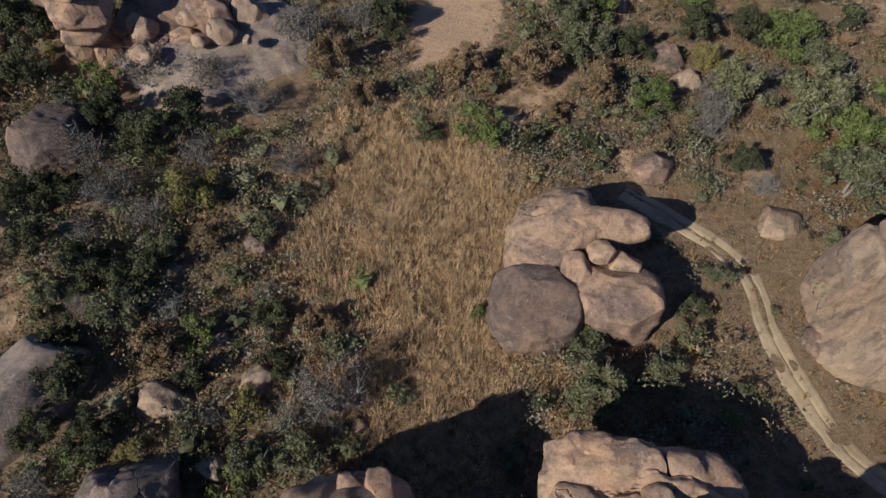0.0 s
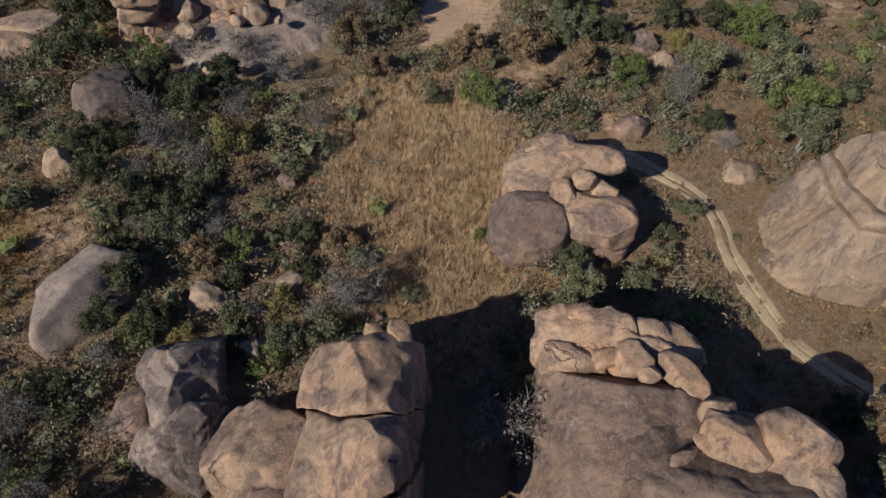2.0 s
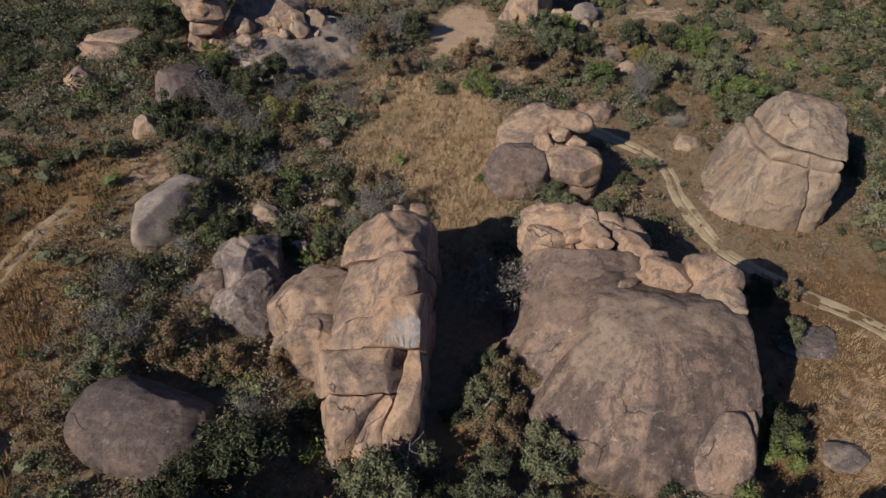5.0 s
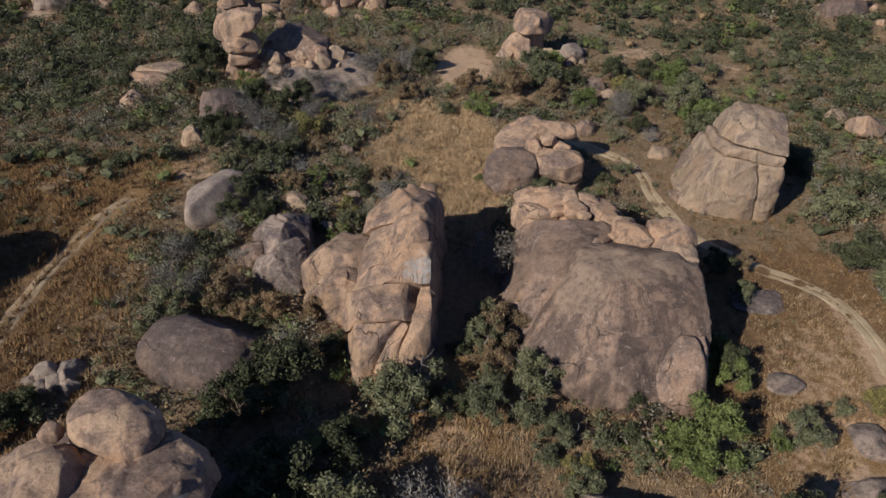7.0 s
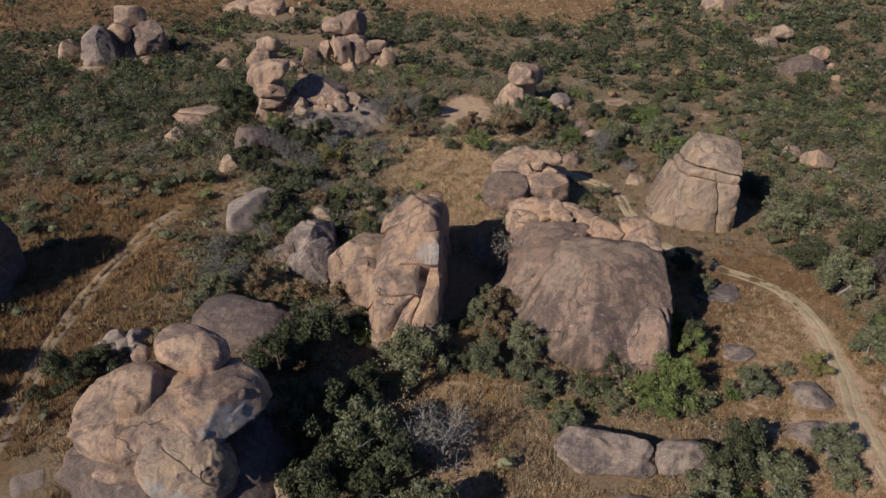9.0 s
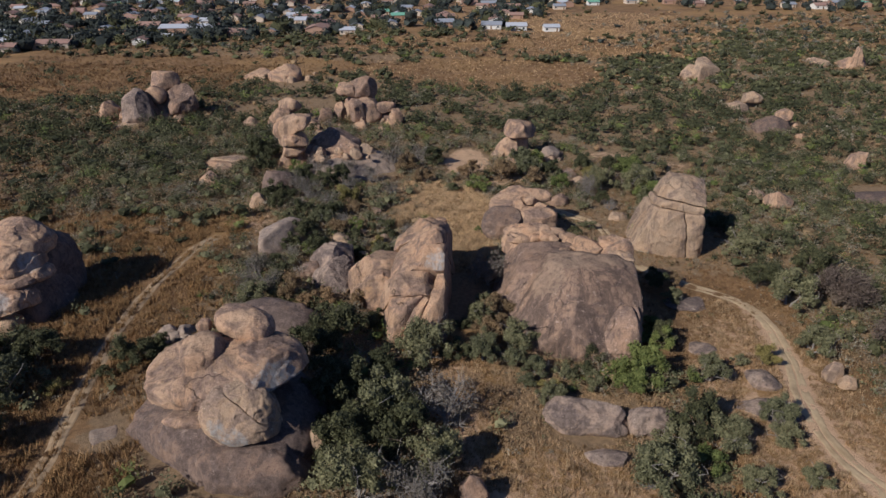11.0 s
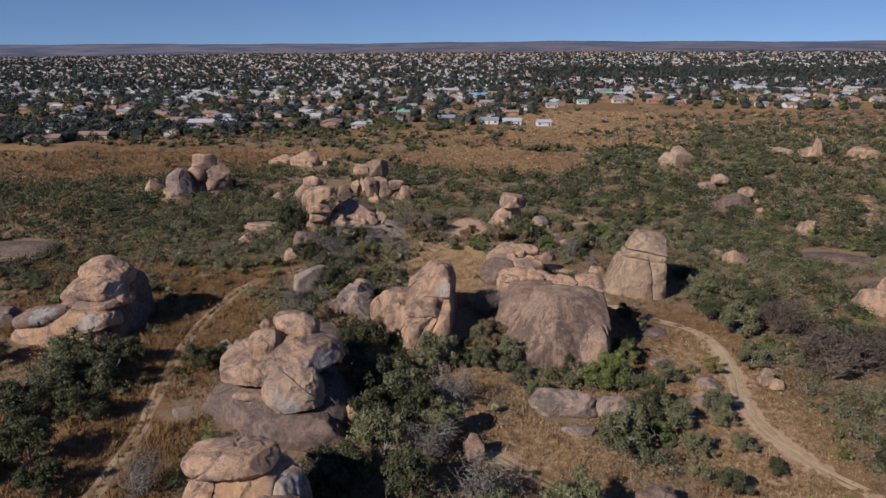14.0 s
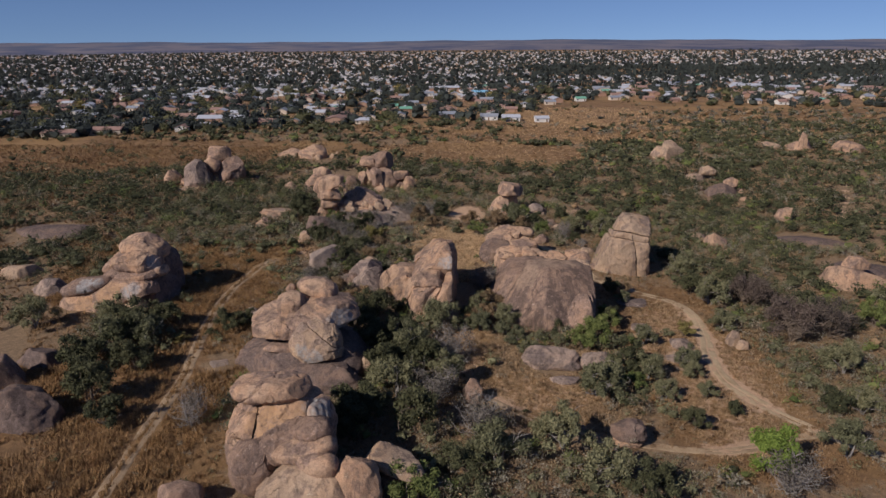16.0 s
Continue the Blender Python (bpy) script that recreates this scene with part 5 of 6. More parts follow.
for n, (x, y, r, colour) in enumerate((
    (10.1, 65.4, 3.8, "olive"), (35.5, 69.7, 4.6, "green"), (27.4, 59.6, 4.3, "olive"), (35.3, 57.5, 4.8, "olive"), (38.5, 53.3, 4.3, "green"), (36.6, 46.6, 4.1, "olive"),
    (33.2, 38.3, 2.2, "olive"), (-36.1, 46.1, 3.6, "dark"), (-41.4, 49, 3.1, "dark"), (-44.6, 54.2, 2.9, "green"), (-56, 62.5, 4.8, "dark"), (-53.8, 54.5, 3.8, "dark"),
    (-33.5, 49.3, 3.7, "dark"), (-45.7, 37.6, 2.8, "dark"), (-42.3, 38.9, 2.5, "dark"), (-37.5, 38.2, 3.3, "grey"), (-31.2, 32.6, 2.6, "olive"), (-31.5, 28.8, 3.1, "dark"),
    (-42.6, 31.7, 2.6, "dark"), (-37, 29.6, 3.1, "dark"), (-36.3, 22.7, 2.4, "dark"), (-34.2, 18.8, 3.4, "dark"), (-35.4, 14.9, 2.2, "dark"), (-30, 14.8, 2.6, "dark"),
)):
    plant(x, y, r, colour, n + 24)
for n, (x, y, r, colour) in enumerate((
    (-27.9, 22.3, 2.9, "dry"), (-24.5, 20.5, 2.1, "dark"), (-19.1, 25.8, 2.2, "dark"), (-15.2, 25.8, 2.2, "dry"), (-17.8, 13.6, 2.4, "olive"), (-14.3, 13.8, 2.8, "olive"),
    (-21.9, 12.8, 1.9, "dark"), (-27.5, 14.1, 1.5, "yellow"), (-12.9, 24.1, 1.9, "olive"), (-18.3, 22, 1.9, "dark"), (-39.1, 27, 2.3, "olive"), (-7.6, 19.9, 1.4, "olive"),
    (-13.7, 68.7, 3.9, "dark"), (-17.1, 68.4, 3.2, "grey"), (-19.4, 60.6, 3.3, "dry"), (-1.4, 59.5, 2, "dry"), (8.2, 71.3, 3.9, "olive"), (12, 74.1, 3.6, "green"),
    (24.5, 70.8, 3.6, "dark"), (25.1, 65.4, 2.4, "yellow"), (20.2, 64.9, 2, "grey"), (31, 71.5, 3.2, "dark"), (38.4, 64.6, 4.1, "olive"), (27.7, 45.8, 2.1, "grey"),
)):
    plant(x, y, r, colour, n + 48)
for n, (x, y, r, colour) in enumerate((
    (26, 48.8, 2.4, "dark"), (26.2, 31.4, 1.5, "olive"), (16.3, 66.6, 3.1, "dark"), (6.3, 54.6, 2.2, "dry"), (9.9, 50.6, 1.8, "dark"), (3.1, 49.1, 1.8, "dark"),
    (-19.5, 11.6, 2, "green"), (0.8, -2.9, 2.5, "olive"), (0, 10, 2.9, "grey"), (2.1, 15.5, 1.7, "olive"), (-23, 8.3, 1.8, "olive"), (-36.2, 7.1, 2.3, "dark"),
    (-38.2, 4.5, 2.8, "grey"), (-37.6, -0.9, 2.6, "grey"), (-34.1, -2.2, 2.8, "grey"), (-30.1, -2.8, 2.8, "dry"), (-34.9, -6.5, 3.3, "olive"), (-23.6, -4.2, 2.3, "dry"),
    (-25.5, -5.2, 2, "dark"), (-24.4, 2.9, 1.5, "olive"), (33.6, 11.4, 1.9, "dry"), (32.4, 6, 2.3, "olive"), (17.7, 27.4, 1.9, "olive"), (8.2, 25.5, 2.8, "olive"),
)):
    plant(x, y, r, colour, n + 72)
for n, (x, y, r, colour) in enumerate((
    (-19.9, -14.5, 4.8, "dark"), (-22.8, -18, 4, "dark"), (-14.9, -9.4, 2.4, "dark"), (0.2, -6.1, 3, "olive"), (-2.3, -7.7, 1.7, "dark"), (-6.6, -15.9, 4.8, "olive"),
    (-10.7, -29.4, 4.8, "olive"), (-3.7, -29.3, 4.8, "grey"), (-17.3, -26.3, 4.8, "dark"), (6, -11.6, 3.9, "olive"), (5.9, -1.5, 3.1, "dry"), (16.3, -13.4, 2.1, "dark"),
    (27.6, -7.1, 3.1, "dark"), (22.7, -17, 4, "green"), (16.4, -19.7, 2.2, "olive"), (10.3, -23.3, 2.5, "olive"), (27.3, -26.8, 3.8, "dark"), (30.3, -29.6, 3.7, "olive"),
    (41.4, -10.9, 2.3, "yellow"), (37.8, -27.4, 2.6, "olive"), (50.2, 25.1, 4.8, "olive"), (51.6, 7.1, 4.8, "olive"), (-46, -23.1, 3.5, "dark"),
)):
    plant(x, y, r, colour, n + 96)
for n, (x, y, r, colour) in enumerate((
    (-48.4, -25.6, 2.8, "dark"), (32.4, -15.8, 3, "olive"), (30.5, 10.6, 2.6, "dark"), (48.9, 12.8, 4.3, "dark"), (60.8, 19, 4.5, "dark"), (48.9, 37.5, 3.1, "dark"),
    (50, -6.8, 3.6, "olive"), (-10.8, -7.7, 2.2, "olive"), (-19.1, -3.8, 2.3, "dry"), (21.1, -9, 1.4, "dark"), (-2.9, -15.4, 2.4, "dark"), (1.1, -12.8, 2.4, "olive"),
    (-11.9, -22.3, 3.5, "dark"), (-14.7, -34.8, 4.1, "dark"), (41.2, -54.0, 5.0, "lime"), (34.2, -44.2, 2.8, "dark"), (41.7, -39.2, 2, "dark"), (54.1, -49, 3.8, "olive"),
    (42.4, -58.4, 4.8, "grey"), (63.7, -6.2, 4.8, "mauve"), (59.9, 8.6, 4.8, "mauve"), (20.9, -37, 4.8, "olive"), (13.2, -52.5, 4.8, "olive"), (2, -51.5, 4.8, "grey"),
)):
    plant(x, y, r, colour, n + 120)
for n, (x, y, r, colour) in enumerate((
    (-7, -51.5, 4.8, "dark"), (-63.8, -32, 4.8, "olive"), (-63.7, -40.7, 4.8, "dark"), (-56.5, -50.8, 4.8, "dark"), (-52.6, -29.5, 1.9, "yellow"), (-43.3, -20.6, 2.4, "dark"),
    (-6, -66.4, 4.2, "green"), (65.6, -23, 4.8, "olive"), (82, -1.5, 4.1, "green"), (19.2, -59.2, 4.8, "olive"), (23.7, -62, 3.6, "dark"), (8.7, -44.2, 3.5, "dark"),
    (-14.7, -49.7, 4.2, "dark"), (-16.3, -54.4, 3.2, "dark"), (-50.6, -56.3, 3.6, "dark"), (-57.9, -31.3, 4.8, "olive"), (0, -60.9, 4, "dark"), (4.4, -57.8, 4.8, "olive"),
    (38.7, -24.2, 3, "olive"), (62.6, -36.6, 3.6, "olive"), (58, -37.1, 3.1, "dark"), (38.7, -34.3, 2.3, "olive"), (-82.4, -26.6, 4.8, "olive"), (-32.7, -70.1, 2, "dark"),
)):
    plant(x, y, r, colour, n + 144)
for n, (x, y, r, colour) in enumerate((
    (-19.5, -30.1, 4, "dark"), (-11.6, -42.6, 4.8, "olive"), (-5.3, -43.2, 4.8, "grey"), (-17.2, -69, 2, "dry"), (-39, -54.8, 3.6, "grey"), (62.4, -9.5, 6.6, "mauve"), (60.5, 7.2, 5.2, "mauve"), (70.5, -7.0, 6.2, "mauve"), (-8.6, -33.5, 4.6, "dark"), (-3.6, -37.5, 4.2, "olive"), (-13.5, -36.5, 4.4, "dark"), (-16.8, -50.2, 4.6, "dark"), (-58.5, -24.0, 4.4, "dark"), (-63.5, -27.0, 4.8, "dark"), (-68.0, -24.5, 4.2, "olive"), (-61.0, -33.0, 4.6, "dark"), (-55.0, -41.0, 4.0, "dark"),
)):
    plant(x, y, r, colour, n + 168)
for n, (x, y, r, colour) in enumerate((
    (5.5, -15.5, 2.6, "olive"), (8.2, -17.4, 2.4, "olive"), (12.2, -18.2, 1.9, "olive"), (15.2, -17.2, 2.0, "dark"), (18.4, -18.0, 2.5, "green"), (20.6, -20.2, 2.8, "green"), (26.8, -8.6, 2.9, "green"), (27.0, -4.6, 2.3, "green"),
    (1.6, -9.4, 2.5, "dry"), (1.0, -15.4, 2.9, "olive"), (10.0, -21.2, 1.8, "yellow"), (6.8, -20.4, 1.9, "olive"), (30.0, -16.4, 1.6, "green"), (37.8, -11.4, 1.5, "olive"), (23.6, -31.4, 3.0, "olive"), (27.2, -33.4, 2.6, "green"), (31.6, -36.2, 2.8, "olive"),
)):
    plant(x, y, r, colour, n + 200)


for n, (x, y, r, colour) in enumerate((
    (-33.2, 36.0, 2.6, "grey"), (-38.8, 33.4, 2.1, "grey"), (-28.4, 26.0, 2.1, "grey"), (-20.4, 28.6, 1.8, "grey"), (-16.0, 17.2, 2.1, "grey"), (-36.0, 26.4, 2.0, "grey"), (-27.2, 34.2, 2.1, "dry"), (-33.6, 10.6, 2.0, "grey"),
    (-30.4, 4.2, 2.1, "grey"), (-40.8, 20.6, 2.0, "dry"), (-23.8, 39.6, 2.1, "dry"), (-21.0, 44.0, 2.4, "grey"), (-30.6, 44.6, 2.6, "grey"), (-26.6, 52.4, 3.2, "grey"), (-33.0, 56.0, 3.0, "grey"), (-46.2, 49.0, 2.4, "grey"),
    (-20.6, -9.4, 2.1, "grey"), (-27.0, -4.4, 2.0, "dry"), (-37.0, -12.0, 2.1, "dry"), (24.2, 57.6, 3.0, "grey"), (31.0, 62.4, 2.8, "grey"), (1.6, 6.8, 4.2, "grey"), (2.6, 10.4, 2.6, "olive"), (2.4, -4.6, 3.6, "dry"),
)):
    plant(x, y, r, colour, n + 220)


# ---- wild growth ----
ROCK_SPOTS = [(ob.location.x, ob.location.y, max(ob.dimensions.x, ob.dimensions.y) * 0.42) for ob in scene.objects if ob.name.startswith("boulder")]
PLANT_SPOTS = [(ob.location.x, ob.location.y, 0.8 * max(ob.scale.x, 1.0)) for ob in scene.objects if ob.name.startswith(("tree", "shrub"))]
ROCK_ARRAY, PLANT_ARRAY = np.array(ROCK_SPOTS), np.array(PLANT_SPOTS)


def clear_of(x, y, spots, extra):
    ok = np.ones(len(x), bool)
    for sx, sy, r in spots:
        ok &= (x - sx) ** 2 + (y - sy) ** 2 > (r + extra) ** 2
    return ok


def track_gap(x, y):
    return np.minimum.reduce([line_distance(x, y, t) for t in (RIGHT_TRACK, LEFT_TRACK, SIDE_TRACK, FAR_TRACK)])


def thicket(name, seed, x, y, r, leaves, leaf, mat, label, tall=0.95, clumps=5, core=0.0):
    """Many bushes as one spread of leaf blades, each bush a turned copy of one of five clouds."""
    rng = np.random.default_rng(seed)
    clouds = [leaf_cloud(np.random.default_rng(seed * 10 + k), leaves, leaf, 0.8, clumps) for k in range(5)]
    if core:
        unit, tris = ball(1)
        for k, (v, f) in enumerate(clouds):
            lump = unit * (core * (1 + 0.35 * np.random.default_rng(k).uniform(-1, 1, len(unit))))[:, None] * (1, 1, 0.7) + (0, 0, 0.42)
            clouds[k] = (np.concatenate([v, lump]), np.concatenate([f, tris + len(v)]))
    verts, faces, base = [], [], 0
    z = land(x, y)
    for i in range(len(x)):
        v, f = clouds[i % 5]
        t = rng.uniform(0, 6.28)
        c, s = math.cos(t), math.sin(t)
        w = np.stack([v[:, 0] * c - v[:, 1] * s, v[:, 0] * s + v[:, 1] * c, v[:, 2] * tall * rng.uniform(0.8, 1.25)], 1) * r[i] + (x[i], y[i], z[i] - 0.05)
        verts.append(w)
        faces.append(f + base)
        base += len(v)
    me = numpy_mesh(name, np.concatenate(verts), np.concatenate(faces), 3)
    me.materials.append(mat)
    return tagged(new(name, me), label, "bushes", kind="stuff")


# near undergrowth among the rocks
for seed, colour, count, big in ((301, "dark", 2200, 1.5), (302, "olive", 4500, 1.4), (303, "dry", 7000, 1.2), (304, "grey", 4500, 1.2), (305, "yellow", 800, 1.1)):
    rng = np.random.default_rng(seed)
    x, y = rng.uniform(-100, 105, count), rng.uniform(-88, 100, count)
    keep = (thick_at(x, y) * 0.8 + 0.17 * (1 - open_at(x, y)) + 0.03 > rng.uniform(0, 1, count)) & (bare_at(x, y) < 0.3) & (track_gap(x, y) > 2.2) & clear_of(x, y, ROCK_SPOTS, 0.1) & clear_of(x, y, PLANT_SPOTS, -0.6)
    keep &= np.abs(x) < 46 + 0.45 * (y + 88)
    x, y = x[keep], y[keep]
    thicket("undergrowth", seed, x, y, rng.uniform(0.35, big, len(x)), 46, 0.15, LEAF[colour], {"dark": "low dark green undergrowth", "olive": "low olive undergrowth", "dry": "withered brown undergrowth", "grey": "pale grey twiggy undergrowth", "yellow": "yellowing undergrowth"}[colour], 0.9, 6)
# dead brush that fills the ground between them
for seed, colour, count in ((321, "dry", 15000), (322, "grey", 9000), (323, "olive", 6000)):
    rng = np.random.default_rng(seed)
    x, y = rng.uniform(-100, 105, count), rng.uniform(-88, 100, count)
    keep = (thick_at(x, y) * 0.6 + 0.42 * (1 - open_at(x, y)) + 0.06 > rng.uniform(0, 1, count)) & (bare_at(x, y) < 0.4) & (track_gap(x, y) > 1.6) & clear_of(x, y, ROCK_SPOTS, -0.2) & (np.abs(x) < 46 + 0.45 * (y + 88))
    x, y = x[keep], y[keep]
    thicket("brush", seed, x, y, rng.uniform(0.35, 0.85, len(x)), 15, 0.21, LEAF[colour], {"dry": "brown dead brush covering the ground", "grey": "grey dead brush covering the ground", "olive": "low olive weeds covering the ground"}[colour], 0.6, 4)
# the tall thicket between the rocks
for seed, colour, count, share in ((331, "dark", 750, 1.0), (332, "olive", 2000, 1.0), (333, "grey", 3800, 0.95), (334, "dry", 2300, 0.9), (335, "green", 420, 1.0)):
    rng = np.random.default_rng(seed)
    x, y = rng.uniform(-100, 105, count * 2), rng.uniform(-88, 100, count * 2)
    keep = (thick_at(x, y) * 0.85 + 0.10 * (1 - open_at(x, y)) > rng.uniform(0, 1, len(x))) & (bare_at(x, y) < 0.25) & (track_gap(x, y) > 3.2) & clear_of(x, y, ROCK_SPOTS, 0.9) & clear_of(x, y, PLANT_SPOTS, -1.3) & (np.abs(x) < 46 + 0.45 * (y + 88))
    x, y = x[keep], y[keep]
    thicket("thicket", seed, x, y, rng.uniform(0.8, 2.5, len(x)) * share, 64 if colour in ("grey", "dry") else 110, 0.088, LEAF[colour], {"dark": "dark green bushes grown into a thicket", "olive": "olive bushes grown into a thicket", "green": "fresh green bushes in the thicket", "dry": "withered brown bushes in the thicket", "grey": "leafless grey bushes in the thicket"}[colour], 1.0, 8, 0.0 if colour in ("grey", "dry") else 0.36)
# the bushland that runs to the town
for seed, colour, count in ((311, "dark", 9400), (312, "olive", 1500), (313, "green", 500), (314, "dry", 1900), (315, "grey", 1500)):
    rng = np.random.default_rng(seed)
    x, y = rng.uniform(-330, 330, count * 2), rng.uniform(-30, 330, count * 2)
    clump = np.sin(x * 0.11 + 2 * np.sin(y * 0.06)) * np.sin(y * 0.13 + 1.7 * np.sin(x * 0.08)) + 0.5 * np.sin(x * 0.31 + y * 0.23) * np.sin(y * 0.37 - x * 0.17)
    keep = (clump > rng.uniform(-0.75, 0.2, len(x)) + (0.25 if colour in ("dark", "green") else -0.2)) & ((y > 96) | (np.abs(x) > 100) | ((x > 60) & (y > -6)) | ((x < -58) & (y > 40))) & (open_at(x, y) < rng.uniform(0.05, 1.0, len(x))) & (bare_at(x, y) < 0.3) & clear_of(x, y, ROCK_SPOTS, 0.8) & clear_of(x, y, PLANT_SPOTS, 0.2) & (np.abs(x) < 75 + 0.70 * (y + 60)) & (rng.uniform(0, 1, len(x)) < np.where(x > 15, 1.0, np.where(y > 150, 0.45, 0.85)))
    keep |= (oval(x, y, -88, 72, 46, 34, 8) + oval(x, y, 70, 110, 62, 60) > rng.uniform(0.1, 2.0, len(x))) & ((y > 88) | (np.abs(x) > 62)) & (bare_at(x, y) < 0.3) & clear_of(x, y, ROCK_SPOTS, 0.4)
    x, y = x[keep], y[keep]
    r = rng.uniform(1.5, 4.3, len(x)) * (1.0 if colour in ("dark", "green") else 0.75)
    words = {"dark": "dark green bushland reaching to the town", "olive": "olive bushland reaching to the town", "green": "green bushland reaching to the town", "dry": "dry brown bushland", "grey": "leafless grey bushland"}[colour]
    core = 0.0 if colour == "grey" else 0.6
    for k, band in enumerate((y < 100, (y >= 100) & (y < 170), y >= 170)):
        thicket("bushland", seed + 40 * k, x[band], y[band], r[band], (110, 56, 24)[k], (0.095, 0.13, 0.23)[k], LEAF[colour], words, 0.8, 8, (0.6, 0.55, 0.9)[k] * core)


def grass_field(name, seed, count, x0, x1, y0, y1, height, where, mat, label, blades=7, wide=0.05):
    """Tufts of dry grass: narrow blades, each tuft leaning its own way."""
    rng = np.random.default_rng(seed)
    x, y = rng.uniform(x0, x1, count), rng.uniform(y0, y1, count)
    keep = (where(x, y) > rng.uniform(0, 1, count)) & (bare_at(x, y) < 0.5) & ((track_gap(x, y) > 1.5) | (track_gap(x, y) < 0.3)) & clear_of(x, y, ROCK_SPOTS, -0.3)
    x, y = np.repeat(x[keep], blades), np.repeat(y[keep], blades)
    n = len(x)
    tuft = np.repeat(rng.uniform(0.45, 1.3, n // blades), blades)
    x, y = x + rng.normal(0, 0.2, n), y + rng.normal(0, 0.2, n)
    h = height * tuft * rng.uniform(0.6, 1.15, n) * (0.7 + 0.5 * np.sin(x * 0.5 + np.sin(y * 0.4)) ** 2)
    t = rng.uniform(0, 6.28, n)
    lean = rng.uniform(0.1, 1.0, n) * h
    half = wide * rng.uniform(0.5, 1.2, n)
    sx, sy = -np.sin(t) * half, np.cos(t) * half
    z = land(x, y) - 0.03
    blade = np.stack([np.stack([x - sx, y - sy, z], 1), np.stack([x + sx, y + sy, z], 1), np.stack([x + np.cos(t) * lean, y + np.sin(t) * lean, z + h], 1)], 1)
    me = numpy_mesh(name, blade.reshape(-1, 3), np.arange(n * 3).reshape(-1, 3), 3)
    me.materials.append(mat)
    return tagged(new(name, me), label, "grass", kind="stuff")


grass_field("meadow_grass", 401, 14000, -26, 10, 8, 58, 0.85, lambda x, y: oval(x, y, -7, 33, 13.5, 21, 12), GRASS_GOLD, "tall golden-brown dry meadow grass", 24, 0.036)
grass_field("clearing_grass", 402, 23000, -10, 56, -54, 8, 0.5, lambda x, y: np.clip(oval(x, y, -2, -24, 7, 17) + oval(x, y, 12, -40, 13, 9) + 0.6 * oval(x, y, 42, -22, 13, 32) + 0.7 * oval(x, y, 15, -25, 17, 10), 0, 1), GRASS_STRAW, "dry straw-coloured grass in a clearing", 10)
grass_field("dry_grass", 403, 66000, -130, 100, -85, 80, 0.5, lambda x, y: (0.5 + 0.5 * open_at(x, y)) * (np.abs(x) < 52 + 0.5 * (y + 88)), GRASS_BROWN, "dry brown grass between rocks and bushes", 8, 0.075)
grass_field("far_grass", 404, 24000, -220, 220, 80, 300, 0.8, lambda x, y: 0.25 + 0.75 * open_at(x, y), GRASS_BROWN, "dry brown grass of the far plain", 6, 0.14)
grass_field("field_grass", 405, 30000, -120, 190, 150, 430, 0.55, lambda x, y: np.clip(0.9 * oval(x, y, 70, 335, 70, 110) + 0.6 * oval(x, y, 2, 195, 60, 38) + 0.6 * oval(x, y, 0, 265, 90, 34), 0, 1), GRASS_GOLD, "golden dry grass of an open field", 5, 0.17)
grass_field("tall_grass", 406, 62000, -120, -36, -95, 30, 0.95, lambda x, y: (0.35 + 0.65 * np.clip(np.sin(x * 0.21 + 2 * np.sin(y * 0.13)) * np.sin(y * 0.17) + 0.5, 0, 1)) * (np.abs(x) < 52 + 0.5 * (y + 88)) * (1 - thick_at(x, y)), GRASS_RUSSET, "tall red-brown dry grass beside a track", 8, 0.055)
grass_field("plain_grass", 407, 26000, -260, -88, -30, 200, 0.9, lambda x, y: 0.35 + 0.65 * np.clip(np.sin(x * 0.09 + 2 * np.sin(y * 0.05)) * np.sin(y * 0.07) + 0.4, 0, 1), GRASS_BROWN, "patchy dry grass of the western plain", 5, 0.2)
for seed, colour, count, words in ((341, "dark", 1100, "dark bushes scattered over the western plain"), (342, "dry", 700, "dry bushes scattered over the western plain"), (343, "olive", 420, "olive bushes scattered over the western plain")):
    rng = np.random.default_rng(seed)
    x, y = rng.uniform(-230, -84, count), rng.uniform(-30, 200, count)
    keep = clear_of(x, y, ROCK_SPOTS, 0.5) & (open_at(x, y) < rng.uniform(0.3, 1.2, count)) & (np.abs(x) < 75 + 0.70 * (y + 75)) & (np.sin(x * 0.13 + y * 0.05) * np.sin(y * 0.11) > rng.uniform(-0.9, 0.4, count))
    x, y = x[keep], y[keep]
    thicket("bushland", seed, x, y, rng.uniform(0.9, 3.2, len(x)), 100, 0.11, LEAF[colour], words, 0.75, 8)


